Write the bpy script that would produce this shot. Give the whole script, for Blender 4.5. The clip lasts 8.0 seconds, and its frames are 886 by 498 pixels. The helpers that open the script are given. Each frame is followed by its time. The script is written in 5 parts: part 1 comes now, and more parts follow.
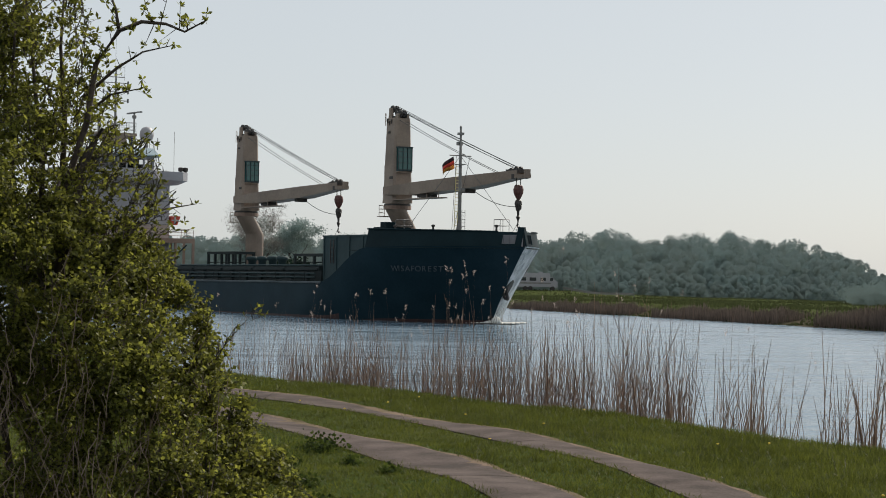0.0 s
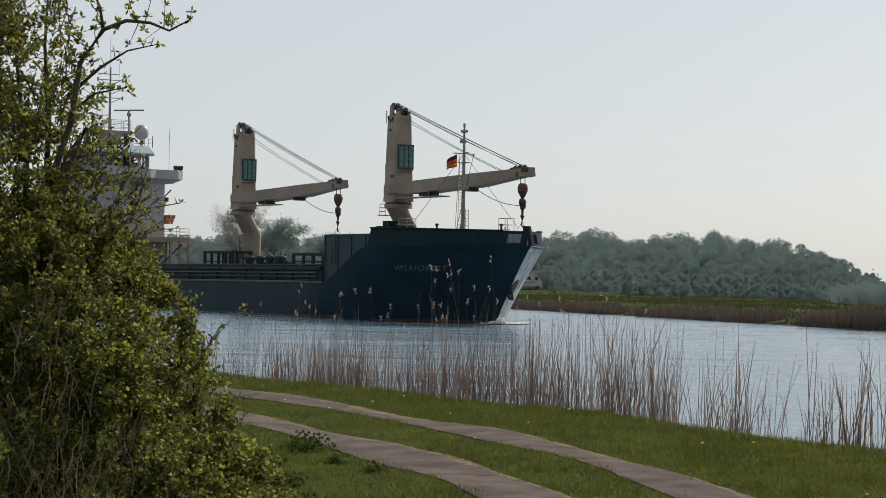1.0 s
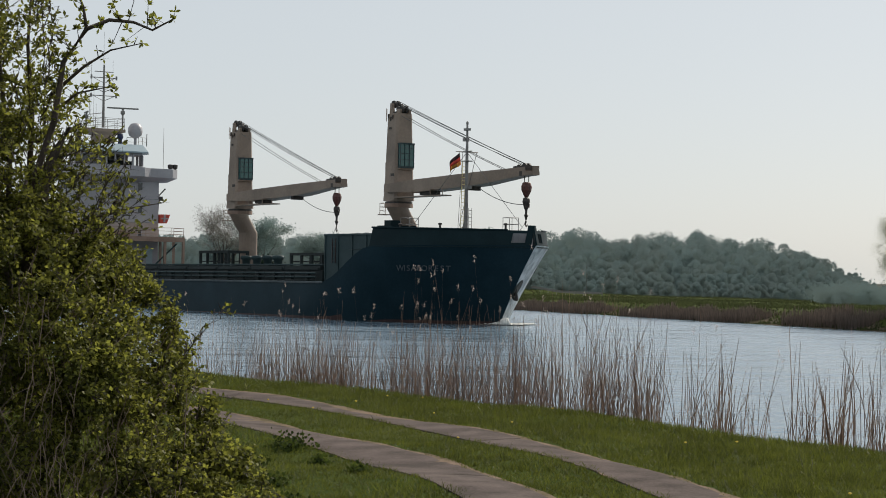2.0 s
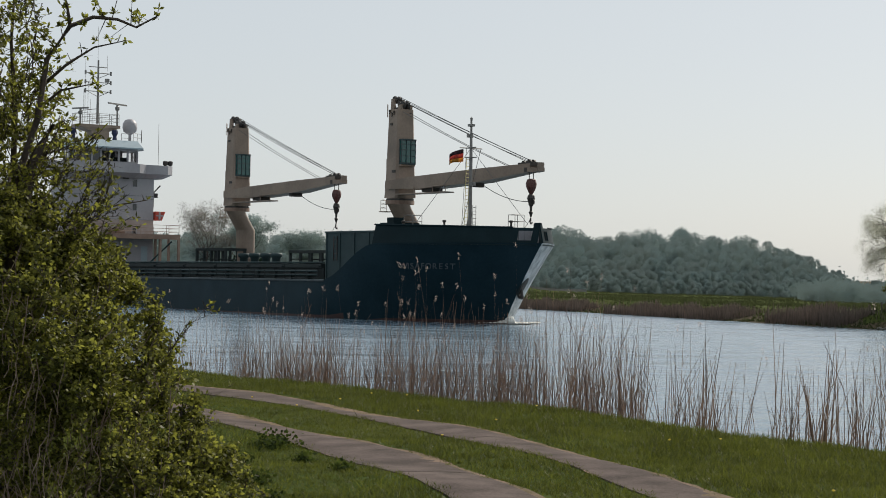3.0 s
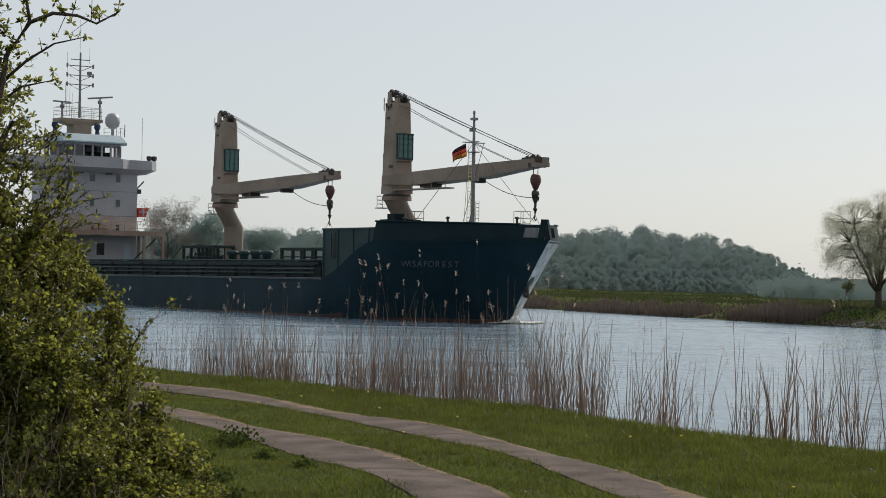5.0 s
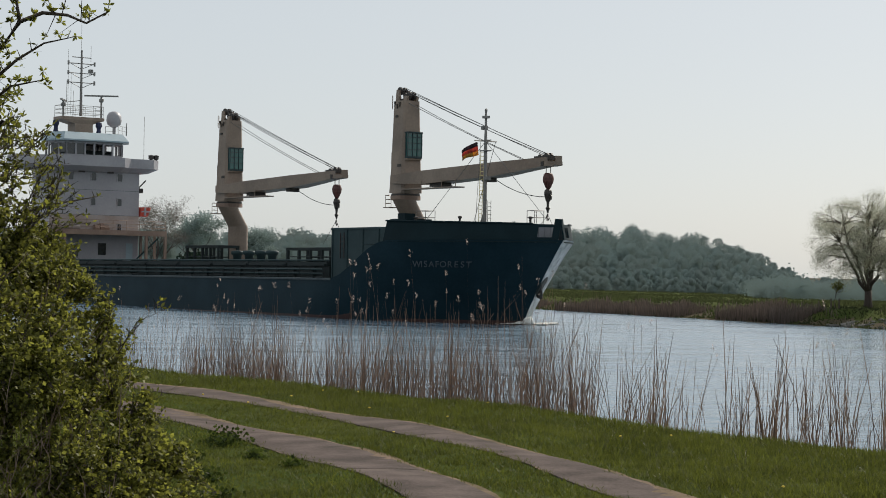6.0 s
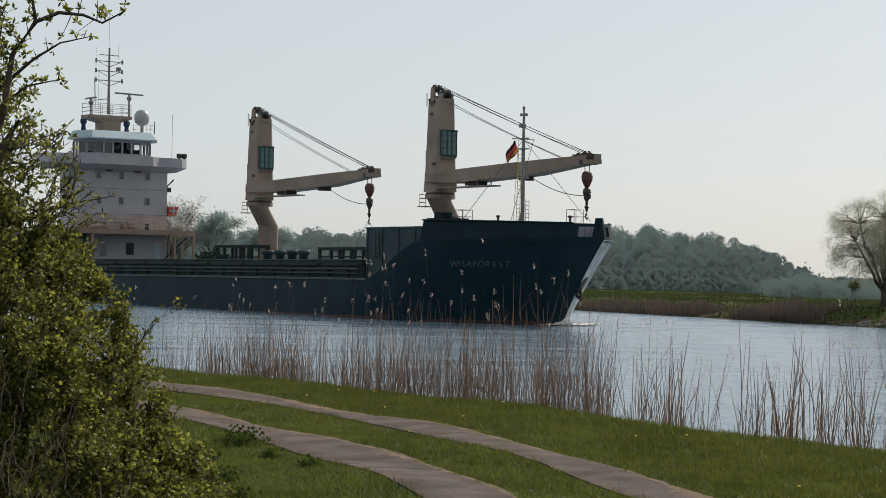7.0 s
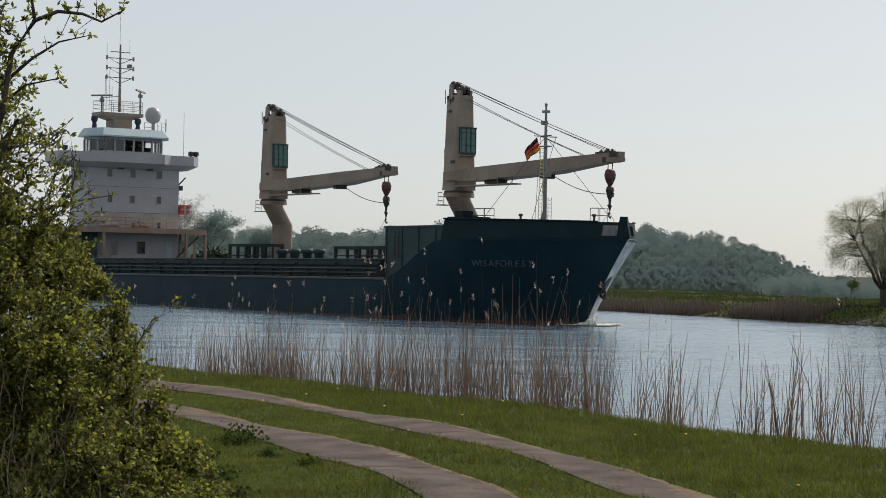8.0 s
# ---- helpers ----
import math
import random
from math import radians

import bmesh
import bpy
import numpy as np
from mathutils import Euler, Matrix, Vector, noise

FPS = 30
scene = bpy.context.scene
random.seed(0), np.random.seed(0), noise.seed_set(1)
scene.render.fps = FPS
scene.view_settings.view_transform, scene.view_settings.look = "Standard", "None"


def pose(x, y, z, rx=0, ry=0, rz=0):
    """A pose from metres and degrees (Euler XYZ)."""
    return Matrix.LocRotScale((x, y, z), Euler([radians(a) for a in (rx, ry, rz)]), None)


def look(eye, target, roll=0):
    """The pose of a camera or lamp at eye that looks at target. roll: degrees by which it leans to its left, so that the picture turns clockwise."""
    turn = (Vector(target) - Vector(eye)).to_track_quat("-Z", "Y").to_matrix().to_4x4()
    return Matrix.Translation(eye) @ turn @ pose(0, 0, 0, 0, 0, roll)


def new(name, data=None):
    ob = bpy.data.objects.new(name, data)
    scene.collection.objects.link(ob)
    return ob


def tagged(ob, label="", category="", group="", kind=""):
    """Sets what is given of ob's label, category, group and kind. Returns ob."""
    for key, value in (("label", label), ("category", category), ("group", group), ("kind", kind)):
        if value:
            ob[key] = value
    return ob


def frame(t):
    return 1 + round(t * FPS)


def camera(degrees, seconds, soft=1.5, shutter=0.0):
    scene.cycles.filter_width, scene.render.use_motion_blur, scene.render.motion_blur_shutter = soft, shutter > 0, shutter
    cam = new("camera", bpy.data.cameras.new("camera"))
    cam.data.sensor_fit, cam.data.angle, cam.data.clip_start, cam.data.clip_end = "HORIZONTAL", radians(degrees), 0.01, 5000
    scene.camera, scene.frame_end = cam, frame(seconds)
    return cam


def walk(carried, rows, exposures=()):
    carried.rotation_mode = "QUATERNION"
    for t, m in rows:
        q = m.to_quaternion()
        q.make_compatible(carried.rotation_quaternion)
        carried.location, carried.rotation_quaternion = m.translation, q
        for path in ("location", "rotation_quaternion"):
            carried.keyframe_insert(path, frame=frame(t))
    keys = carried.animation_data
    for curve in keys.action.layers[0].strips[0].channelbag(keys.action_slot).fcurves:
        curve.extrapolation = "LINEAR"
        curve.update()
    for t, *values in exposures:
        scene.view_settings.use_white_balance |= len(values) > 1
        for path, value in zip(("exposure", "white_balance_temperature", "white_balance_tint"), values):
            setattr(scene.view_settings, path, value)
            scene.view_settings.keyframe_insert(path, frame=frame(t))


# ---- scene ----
# The camera stands on the river dike and only pans.
EYE = Vector((0.0, 0.0, 4.51))
cam = camera(25.0, 8.0, soft=0.9, shutter=0.5)
FOCAL = 784 / math.tan(radians(12.5))
BASE = look(EYE, EYE + Vector((0, 1, 24 / FOCAL)), 1.146)


def pan(ox, oy):
    """The standing camera turned away from its last view by small steps sideways and up."""
    way = BASE.to_3x3() @ Vector((-ox / FOCAL, oy / FOCAL, -1))
    return look(EYE, EYE + way * 100, 1.146)


walk(cam, [(t, pan(ox, oy)) for t, ox, oy in (
    (0.0, 144, 15.0), (0.5, 129.5, 13.7), (1.0, 117, 13.5), (1.5, 102, 14.0), (3.0, 60, 8.5), (3.5, 43, 7.0),
    (4.0, 26.5, 6.0), (4.5, 8.5, 4.0), (6.0, -26, 3.0), (6.5, -15, 3.0), (7.0, 1.5, 2.0), (7.5, 0.5, 2.0), (8.0, 0, 0))],
     exposures=[(0, 0.0, 6500, 10), (8, 0.0, 6500, 10)])

# ---- light: hazy evening sun ahead and to one side, behind the ship ----
SUN_AZ, SUN_EL = 37.0, 36.0
world = bpy.data.worlds.new("sky")
scene.world = world
world.use_nodes = True
wn = world.node_tree
sky = wn.nodes.new("ShaderNodeTexSky")
sky.sky_type, sky.sun_disc = "NISHITA", False
sky.sun_elevation, sky.sun_rotation = radians(SUN_EL), radians(SUN_AZ)
sky.air_density, sky.dust_density, sky.ozone_density = 0.65, 1.6, 1.4
haze = wn.nodes.new("ShaderNodeMix")          # an even veil of haze over the clear sky
haze.data_type = "RGBA"
haze.inputs[0].default_value = 0.74
haze.inputs[7].default_value = (6.75, 7.15, 7.15, 1)
wn.links.new(sky.outputs[0], haze.inputs[6])
wn.links.new(haze.outputs[2], wn.nodes["Background"].inputs[0])
wn.nodes["Background"].inputs[1].default_value = 0.1
sun = new("sun", bpy.data.lights.new("sun", "SUN"))
sun.data.energy, sun.data.angle, sun.data.color = 4.4, radians(1.5), (1.0, 0.92, 0.80)
SUN_WAY = Vector((math.sin(radians(SUN_AZ)) * math.cos(radians(SUN_EL)), math.cos(radians(SUN_AZ)) * math.cos(radians(SUN_EL)), math.sin(radians(SUN_EL))))
sun.matrix_world = look(SUN_WAY * 300, (0, 0, 0))


# ---- materials ----
def shade(name, col, rough=0.6, metal=0.0, col2=None, scale=3.0, fine=40.0, bump=0.02, contrast=0.28, island=0.0, coords="Object", spec=0.5):
    """A painted or natural surface: two colours mixed by coarse stains and fine grain, with a fine relief."""
    m = bpy.data.materials.new(name)
    m.use_nodes = True
    t = m.node_tree
    b = t.nodes["Principled BSDF"]
    b.inputs["Roughness"].default_value, b.inputs["Metallic"].default_value = rough, metal
    b.inputs["Specular IOR Level"].default_value = spec
    co = t.nodes.new("ShaderNodeTexCoord")
    n1, n2 = t.nodes.new("ShaderNodeTexNoise"), t.nodes.new("ShaderNodeTexNoise")
    n1.inputs["Scale"].default_value, n2.inputs["Scale"].default_value = scale, fine
    n1.inputs["Detail"].default_value, n2.inputs["Detail"].default_value = 5, 3
    for n in (n1, n2):
        t.links.new(co.outputs[coords], n.inputs["Vector"])
    mix = t.nodes.new("ShaderNodeMath")
    mix.operation = "MULTIPLY_ADD"
    t.links.new(n1.outputs["Fac"], mix.inputs[0])
    mix.inputs[1].default_value = 0.7
    half = t.nodes.new("ShaderNodeMath")
    half.operation = "MULTIPLY"
    half.inputs[1].default_value = 0.3
    t.links.new(n2.outputs["Fac"], half.inputs[0])
    t.links.new(half.outputs[0], mix.inputs[2])
    fac = mix.outputs[0]
    if island:
        geo = t.nodes.new("ShaderNodeNewGeometry")
        add = t.nodes.new("ShaderNodeMath")
        add.operation = "MULTIPLY_ADD"
        t.links.new(geo.outputs["Random Per Island"], add.inputs[0])
        add.inputs[1].default_value = island
        t.links.new(fac, add.inputs[2])
        sub = t.nodes.new("ShaderNodeMath")
        sub.operation = "SUBTRACT"
        t.links.new(add.outputs[0], sub.inputs[0])
        sub.inputs[1].default_value = island / 2
        fac = sub.outputs[0]
    ramp = t.nodes.new("ShaderNodeValToRGB")
    ramp.color_ramp.elements[0].position, ramp.color_ramp.elements[1].position = 0.5 - 0.5 * contrast, 0.5 + 0.5 * contrast
    ramp.color_ramp.elements[0].color = (*col, 1)
    ramp.color_ramp.elements[1].color = (*(col2 or [c * 0.75 for c in col]), 1)
    t.links.new(fac, ramp.inputs[0])
    t.links.new(ramp.outputs[0], b.inputs["Base Color"])
    if bump:
        bp = t.nodes.new("ShaderNodeBump")
        bp.inputs["Strength"].default_value, bp.inputs["Distance"].default_value = 0.6, bump
        t.links.new(n2.outputs["Fac"], bp.inputs["Height"])
        t.links.new(bp.outputs[0], b.inputs["Normal"])
    return m


def leafy(name, col, col2, through_col, share=0.4, island=0.9, rough=0.5, scale=1.2, fine=9.0, contrast=0.6):
    """Thin leaves or blades: part of the light passes through them."""
    m = shade(name, col, rough, col2=col2, scale=scale, fine=fine, bump=0.0, contrast=contrast, island=island, spec=0.08)
    t = m.node_tree
    out, b = t.nodes["Material Output"], t.nodes["Principled BSDF"]
    tr = t.nodes.new("ShaderNodeBsdfTranslucent")
    fac = next(n for n in t.nodes if n.bl_idname == "ShaderNodeValToRGB").inputs[0].links[0].from_socket
    thin = t.nodes.new("ShaderNodeValToRGB")       # young leaves let more light through than old ones
    thin.color_ramp.elements[0].position, thin.color_ramp.elements[1].position = 0.25, 0.75
    thin.color_ramp.elements[0].color = (*[c * 1.45 for c in through_col], 1)
    thin.color_ramp.elements[1].color = (*[c * 0.45 for c in through_col], 1)
    t.links.new(fac, thin.inputs[0])
    t.links.new(thin.outputs[0], tr.inputs[0])
    mix = t.nodes.new("ShaderNodeMixShader")
    mix.inputs[0].default_value = share
    t.links.new(b.outputs[0], mix.inputs[1])
    t.links.new(tr.outputs[0], mix.inputs[2])
    t.links.new(mix.outputs[0], out.inputs[0])
    return m


def river():
    """Brownish river water under a light breeze: long low ripples with finer ones on them."""
    m = bpy.data.materials.new("river_water")
    m.use_nodes = True
    t = m.node_tree
    b = t.nodes["Principled BSDF"]
    b.inputs["Base Color"].default_value = (0.135, 0.195, 0.25, 1)
    b.inputs["IOR"].default_value = 1.33
    geo = t.nodes.new("ShaderNodeNewGeometry")
    wind = t.nodes.new("ShaderNodeMapping")          # cat's paws: streaks of rougher and smoother water
    wind.inputs["Scale"].default_value, wind.inputs["Rotation"].default_value = (0.05, 0.3, 1), (0, 0, radians(8))
    t.links.new(geo.outputs["Position"], wind.inputs["Vector"])
    paws = t.nodes.new("ShaderNodeTexNoise")
    paws.inputs["Scale"].default_value, paws.inputs["Detail"].default_value = 1.0, 4.0
    t.links.new(wind.outputs[0], paws.inputs["Vector"])
    span = t.nodes.new("ShaderNodeMapRange")
    span.inputs["From Min"].default_value, span.inputs["From Max"].default_value = 0.35, 0.65
    span.inputs["To Min"].default_value, span.inputs["To Max"].default_value = 0.12, 0.27
    t.links.new(paws.outputs["Fac"], span.inputs["Value"])
    t.links.new(span.outputs["Result"], b.inputs["Roughness"])
    last = None
    for size, turn, dist, strength in (((0.07, 0.22, 1), 12, 0.5, 0.42), ((0.3, 0.8, 1), -6, 0.24, 0.7), ((1.0, 2.6, 1), 5, 0.085, 0.75), ((3.0, 7.0, 1), 5, 0.03, 0.7)):
        mp = t.nodes.new("ShaderNodeMapping")
        mp.inputs["Scale"].default_value, mp.inputs["Rotation"].default_value = size, (0, 0, radians(turn))
        t.links.new(geo.outputs["Position"], mp.inputs["Vector"])
        n = t.nodes.new("ShaderNodeTexNoise")
        n.inputs["Scale"].default_value, n.inputs["Detail"].default_value = 1.0, 3.0
        t.links.new(mp.outputs[0], n.inputs["Vector"])
        bp = t.nodes.new("ShaderNodeBump")
        bp.inputs["Strength"].default_value, bp.inputs["Distance"].default_value = strength, dist
        t.links.new(n.outputs["Fac"], bp.inputs["Height"])
        if last:
            t.links.new(last.outputs[0], bp.inputs["Normal"])
        last = bp
    t.links.new(last.outputs[0], b.inputs["Normal"])
    return m


def glass(name, col, rough=0.05):
    m = shade(name, col, rough, scale=0.6, fine=4, bump=0.0)
    m.node_tree.nodes["Principled BSDF"].inputs["Specular IOR Level"].default_value = 0.7
    return m


GRASSY = shade("meadow_soil", (0.036, 0.056, 0.012), 0.95, col2=(0.062, 0.072, 0.02), scale=0.35, fine=6, bump=0.05, spec=0.02)
MUD = shade("bank_soil", (0.09, 0.07, 0.045), 0.95, col2=(0.045, 0.04, 0.026), scale=1.2, fine=14, bump=0.05, spec=0.05)
SAND = shade("sandy_verge", (0.21, 0.15, 0.115), 0.95, col2=(0.1, 0.08, 0.045), scale=2.5, fine=30, bump=0.02, spec=0.05)
CONCRETE = shade("worn_concrete", (0.125, 0.099, 0.09), 0.92, col2=(0.062, 0.05, 0.045), scale=1.9, fine=26, bump=0.008, contrast=0.26, spec=0.05)
WATER = river()
BLADE = leafy("grass_blade", (0.064, 0.075, 0.0175), (0.028, 0.036, 0.011), (0.13, 0.15, 0.025), 0.38, island=0.5, scale=0.9, fine=5.0, contrast=0.4)
MEADOW = leafy("meadow_grass", (0.05, 0.062, 0.027), (0.03, 0.041, 0.019), (0.066, 0.078, 0.032), 0.35)
WEED = leafy("dark_weed_leaf", (0.036, 0.052, 0.016), (0.02, 0.032, 0.01), (0.07, 0.095, 0.018), 0.3, rough=0.9)
PETAL = shade("yellow_petal", (0.7, 0.5, 0.03), 0.7, scale=9, bump=0)
LEAF = leafy("hawthorn_leaf", (0.148, 0.152, 0.04), (0.048, 0.054, 0.021), (0.24, 0.25, 0.044), 0.42, rough=0.5)
BARK = shade("grey_bark", (0.085, 0.065, 0.055), 0.9, col2=(0.04, 0.032, 0.028), scale=9, fine=60, bump=0.01)
TWIG = shade("dry_twig", (0.26, 0.19, 0.15), 0.9, col2=(0.12, 0.085, 0.07), scale=6, fine=40, bump=0)
REED = leafy("dry_reed_stalk", (0.34, 0.235, 0.175), (0.105, 0.07, 0.056), (0.28, 0.19, 0.135), 0.22, island=0.9)
FAR_REED = leafy("far_reed_stalk", (0.175, 0.145, 0.128), (0.105, 0.088, 0.078), (0.14, 0.108, 0.09), 0.3, island=0.5)
PLUME = leafy("reed_plume", (0.44, 0.37, 0.34), (0.28, 0.23, 0.21), (0.6, 0.5, 0.45), 0.5)
# distance haze put into the leaf colour: paler and bluer than foliage
WOOD_HAZED = leafy("haze_paled_leaf", (0.21, 0.29, 0.288), (0.272, 0.307, 0.275), (0.25, 0.315, 0.29), 0.28, island=0.05, rough=0.95, scale=0.11, fine=0.5, contrast=0.45)
WOOD_HAZED.node_tree.nodes["Principled BSDF"].inputs["Specular IOR Level"].default_value = 0.02
WILLOW = leafy("willow_leaf", (0.24, 0.245, 0.19), (0.18, 0.185, 0.145), (0.46, 0.47, 0.36), 0.55)
# twig colour lightened and greyed to stand for haze over far trees
BUDS_HAZED = leafy("hazed_budding_twig", (0.2, 0.185, 0.165), (0.15, 0.14, 0.125), (0.2, 0.185, 0.16), 0.3)
CONIFER = leafy("conifer_needles", (0.02, 0.04, 0.028), (0.014, 0.026, 0.018), (0.02, 0.04, 0.02), 0.15)

NAVY = shade("navy_hull_paint", (0.0095, 0.0245, 0.0335), 0.42, col2=(0.0145, 0.034, 0.046), scale=0.35, fine=5, bump=0.004, contrast=0.25, spec=0.06)
RED_LEAD = shade("red_boot_topping", (0.05, 0.02, 0.018), 0.6, col2=(0.03, 0.018, 0.018), scale=0.8, fine=9, bump=0.004)
# pale colour carries the sunlight on the port bow, with scuffs in it
SUNLIT_SCUFFED = shade("sunlit_scuffed_bow", (0.5, 0.56, 0.6), 0.45, col2=(0.15, 0.2, 0.23), scale=0.9, fine=5, bump=0.004, contrast=0.2)
TEAL = shade("dark_green_paint", (0.007, 0.017, 0.021), 0.5, col2=(0.011, 0.025, 0.03), scale=0.5, fine=8, bump=0.004, spec=0.06)
GREY_GREEN = shade("weathered_green_paint", (0.038, 0.066, 0.072), 0.6, col2=(0.025, 0.045, 0.05), scale=0.7, fine=9, bump=0.004, contrast=0.3, spec=0.2)
BLACKISH = shade("black_deck_paint", (0.015, 0.023, 0.025), 0.6, col2=(0.024, 0.032, 0.033), scale=0.8, fine=9, bump=0.005, spec=0.2)
PALE_LINE = shade("pale_line_paint", (0.05, 0.07, 0.08), 0.6, col2=(0.026, 0.042, 0.05), scale=0.8, fine=9, bump=0)
CREAM = shade("cream_crane_paint", (0.27, 0.205, 0.16), 0.5, col2=(0.18, 0.135, 0.105), scale=0.45, fine=5, bump=0.004, contrast=0.26)
RUSTY = shade("rusty_cream_paint", (0.3, 0.215, 0.165), 0.65, col2=(0.16, 0.095, 0.07), scale=0.9, fine=7, bump=0.004, contrast=0.5)
STAINED = shade("rust_streaked_white", (0.38, 0.345, 0.335), 0.6, col2=(0.26, 0.195, 0.165), scale=0.55, fine=6, bump=0.003, contrast=0.5)
WHITE = shade("white_ship_paint", (0.365, 0.36, 0.385), 0.5, col2=(0.28, 0.275, 0.3), scale=0.3, fine=4, bump=0.003, contrast=0.35)
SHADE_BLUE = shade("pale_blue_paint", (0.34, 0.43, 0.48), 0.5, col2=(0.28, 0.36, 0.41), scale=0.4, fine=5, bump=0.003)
STEEL = shade("dark_steel", (0.035, 0.033, 0.033), 0.55, metal=0.3, col2=(0.06, 0.05, 0.045), scale=2, fine=20, bump=0.003)
GREY_STEEL = shade("grey_mast_paint", (0.22, 0.21, 0.2), 0.5, col2=(0.15, 0.145, 0.14), scale=2, fine=20, bump=0.003)
LADDER_YELLOW = shade("yellow_ladder_paint", (0.62, 0.52, 0.2), 0.6, scale=2, fine=20, bump=0)
WIRE = shade("steel_wire", (0.13, 0.13, 0.13), 0.5, metal=0.5, scale=4, bump=0)
HOOK_RED = shade("red_brown_block_paint", (0.12, 0.035, 0.03), 0.55, col2=(0.07, 0.03, 0.025), scale=2, fine=12, bump=0.004)
GREEN_GLASS = glass("green_cab_glass", (0.02, 0.11, 0.1))
DARK_GLASS = glass("dark_window_glass", (0.02, 0.026, 0.03))
CLEAR = bpy.data.materials.new("clear_pane")
CLEAR.use_nodes = True
CLEAR.node_tree.nodes["Principled BSDF"].inputs["Transmission Weight"].default_value = 1.0
CLEAR.node_tree.nodes["Principled BSDF"].inputs["Roughness"].default_value = 0.0
CLEAR.node_tree.nodes["Principled BSDF"].inputs["IOR"].default_value = 1.02
SIGNAL_RED = shade("signal_red", (0.6, 0.09, 0.06), 0.6, scale=2, bump=0)
LETTER = shade("pale_letter_paint", (0.085, 0.1, 0.115), 0.6, col2=(0.045, 0.06, 0.07), scale=2, fine=14, bump=0)
FLAG_BLACK = leafy("black_flag_cloth", (0.07, 0.045, 0.055), (0.05, 0.035, 0.04), (0.14, 0.075, 0.085), 0.4)
FLAG_RED = leafy("red_flag_cloth", (0.33, 0.085, 0.075), (0.27, 0.07, 0.06), (0.5, 0.14, 0.11), 0.5)
FLAG_GOLD = leafy("gold_flag_cloth", (0.5, 0.27, 0.06), (0.42, 0.23, 0.05), (0.6, 0.32, 0.08), 0.5)
FOAM = shade("white_foam", (0.75, 0.74, 0.7), 0.9, col2=(0.55, 0.55, 0.53), scale=2, fine=12, bump=0.03)
BLUE_COAT = shade("blue_cover_cloth", (0.018, 0.025, 0.07), 0.8, scale=4, bump=0.01)
RIPRAP = shade("grey_bank_stone", (0.15, 0.145, 0.135), 0.9, col2=(0.07, 0.068, 0.06), scale=2, fine=9, bump=0.02, island=0.6)


# ---- mesh building ----
class Build:
    """Collects solids into one mesh; every face carries a material slot."""

    def __init__(self):
        self.v, self.f, self.s = [], [], []

    def add(self, vs, fs, slot=0):
        o = len(self.v)
        self.v += [tuple(p) for p in vs]
        self.f += [tuple(o + i for i in f) for f in fs]
        self.s += [slot] * len(fs)
        return self

    def box(self, a, b, slot=0, m=None):
        vs = [Vector((x, y, z)) for z in (a[2], b[2]) for x, y in ((a[0], a[1]), (b[0], a[1]), (b[0], b[1]), (a[0], b[1]))]
        if m:
            vs = [m @ p for p in vs]
        return self.add(vs, [(3, 2, 1, 0), (4, 5, 6, 7), (0, 1, 5, 4), (1, 2, 6, 5), (2, 3, 7, 6), (3, 0, 4, 7)], slot)

    def prism(self, outline, z0, z1, slot=0, outline2=None):
        n = len(outline)
        vs = [(x, y, z0) for x, y in outline] + [(x, y, z1) for x, y in (outline2 or outline)]
        return self.add(vs, [tuple(range(n))[::-1], tuple(range(n, 2 * n))] + [(i, (i + 1) % n, n + (i + 1) % n, n + i) for i in range(n)], slot)

    def tube(self, pts, radii, n=6, slot=0, caps=True):
        pts = [Vector(p) for p in pts]
        if not isinstance(radii, (list, tuple)):
            radii = [radii] * len(pts)
        vs, fs = [], []
        for i, p in enumerate(pts):
            d = (pts[min(i + 1, len(pts) - 1)] - pts[max(i - 1, 0)]).normalized()
            a = d.cross(Vector((0, 0, 1)) if abs(d.z) < 0.9 else Vector((1, 0, 0))).normalized()
            c = d.cross(a)
            vs += [p + (a * math.cos(k * math.tau / n) + c * math.sin(k * math.tau / n)) * radii[i] for k in range(n)]
        for i in range(len(pts) - 1):
            fs += [(i * n + k, i * n + (k + 1) % n, (i + 1) * n + (k + 1) % n, (i + 1) * n + k) for k in range(n)]
        if caps:
            fs += [tuple(range(n))[::-1], tuple(range((len(pts) - 1) * n, len(pts) * n))]
        return self.add(vs, fs, slot)

    def lathe(self, base, profile, n=12, slot=0):
        return self.tube([Vector(base) + Vector((0, 0, z)) for r, z in profile], [r for r, z in profile], n, slot)

    def mesh(self, name, mats, smooth=False):
        me = bpy.data.meshes.new(name)
        me.from_pydata(self.v, [], self.f)
        for m in mats if isinstance(mats, (list, tuple)) else [mats]:
            me.materials.append(m)
        me.polygons.foreach_set("material_index", self.s)
        if smooth:
            me.polygons.foreach_set("use_smooth", [True] * len(self.f))
        me.update()
        return me


def part(name, b, mats, parent, label="", smooth=False):
    ob = new(name, b.mesh(name, mats, smooth))
    ob.parent = parent
    return tagged(ob, label)


def thing(name, b, mats, label, category, group="", kind="", smooth=False):
    return tagged(new(name, b.mesh(name, mats, smooth)), label, category, group, kind)


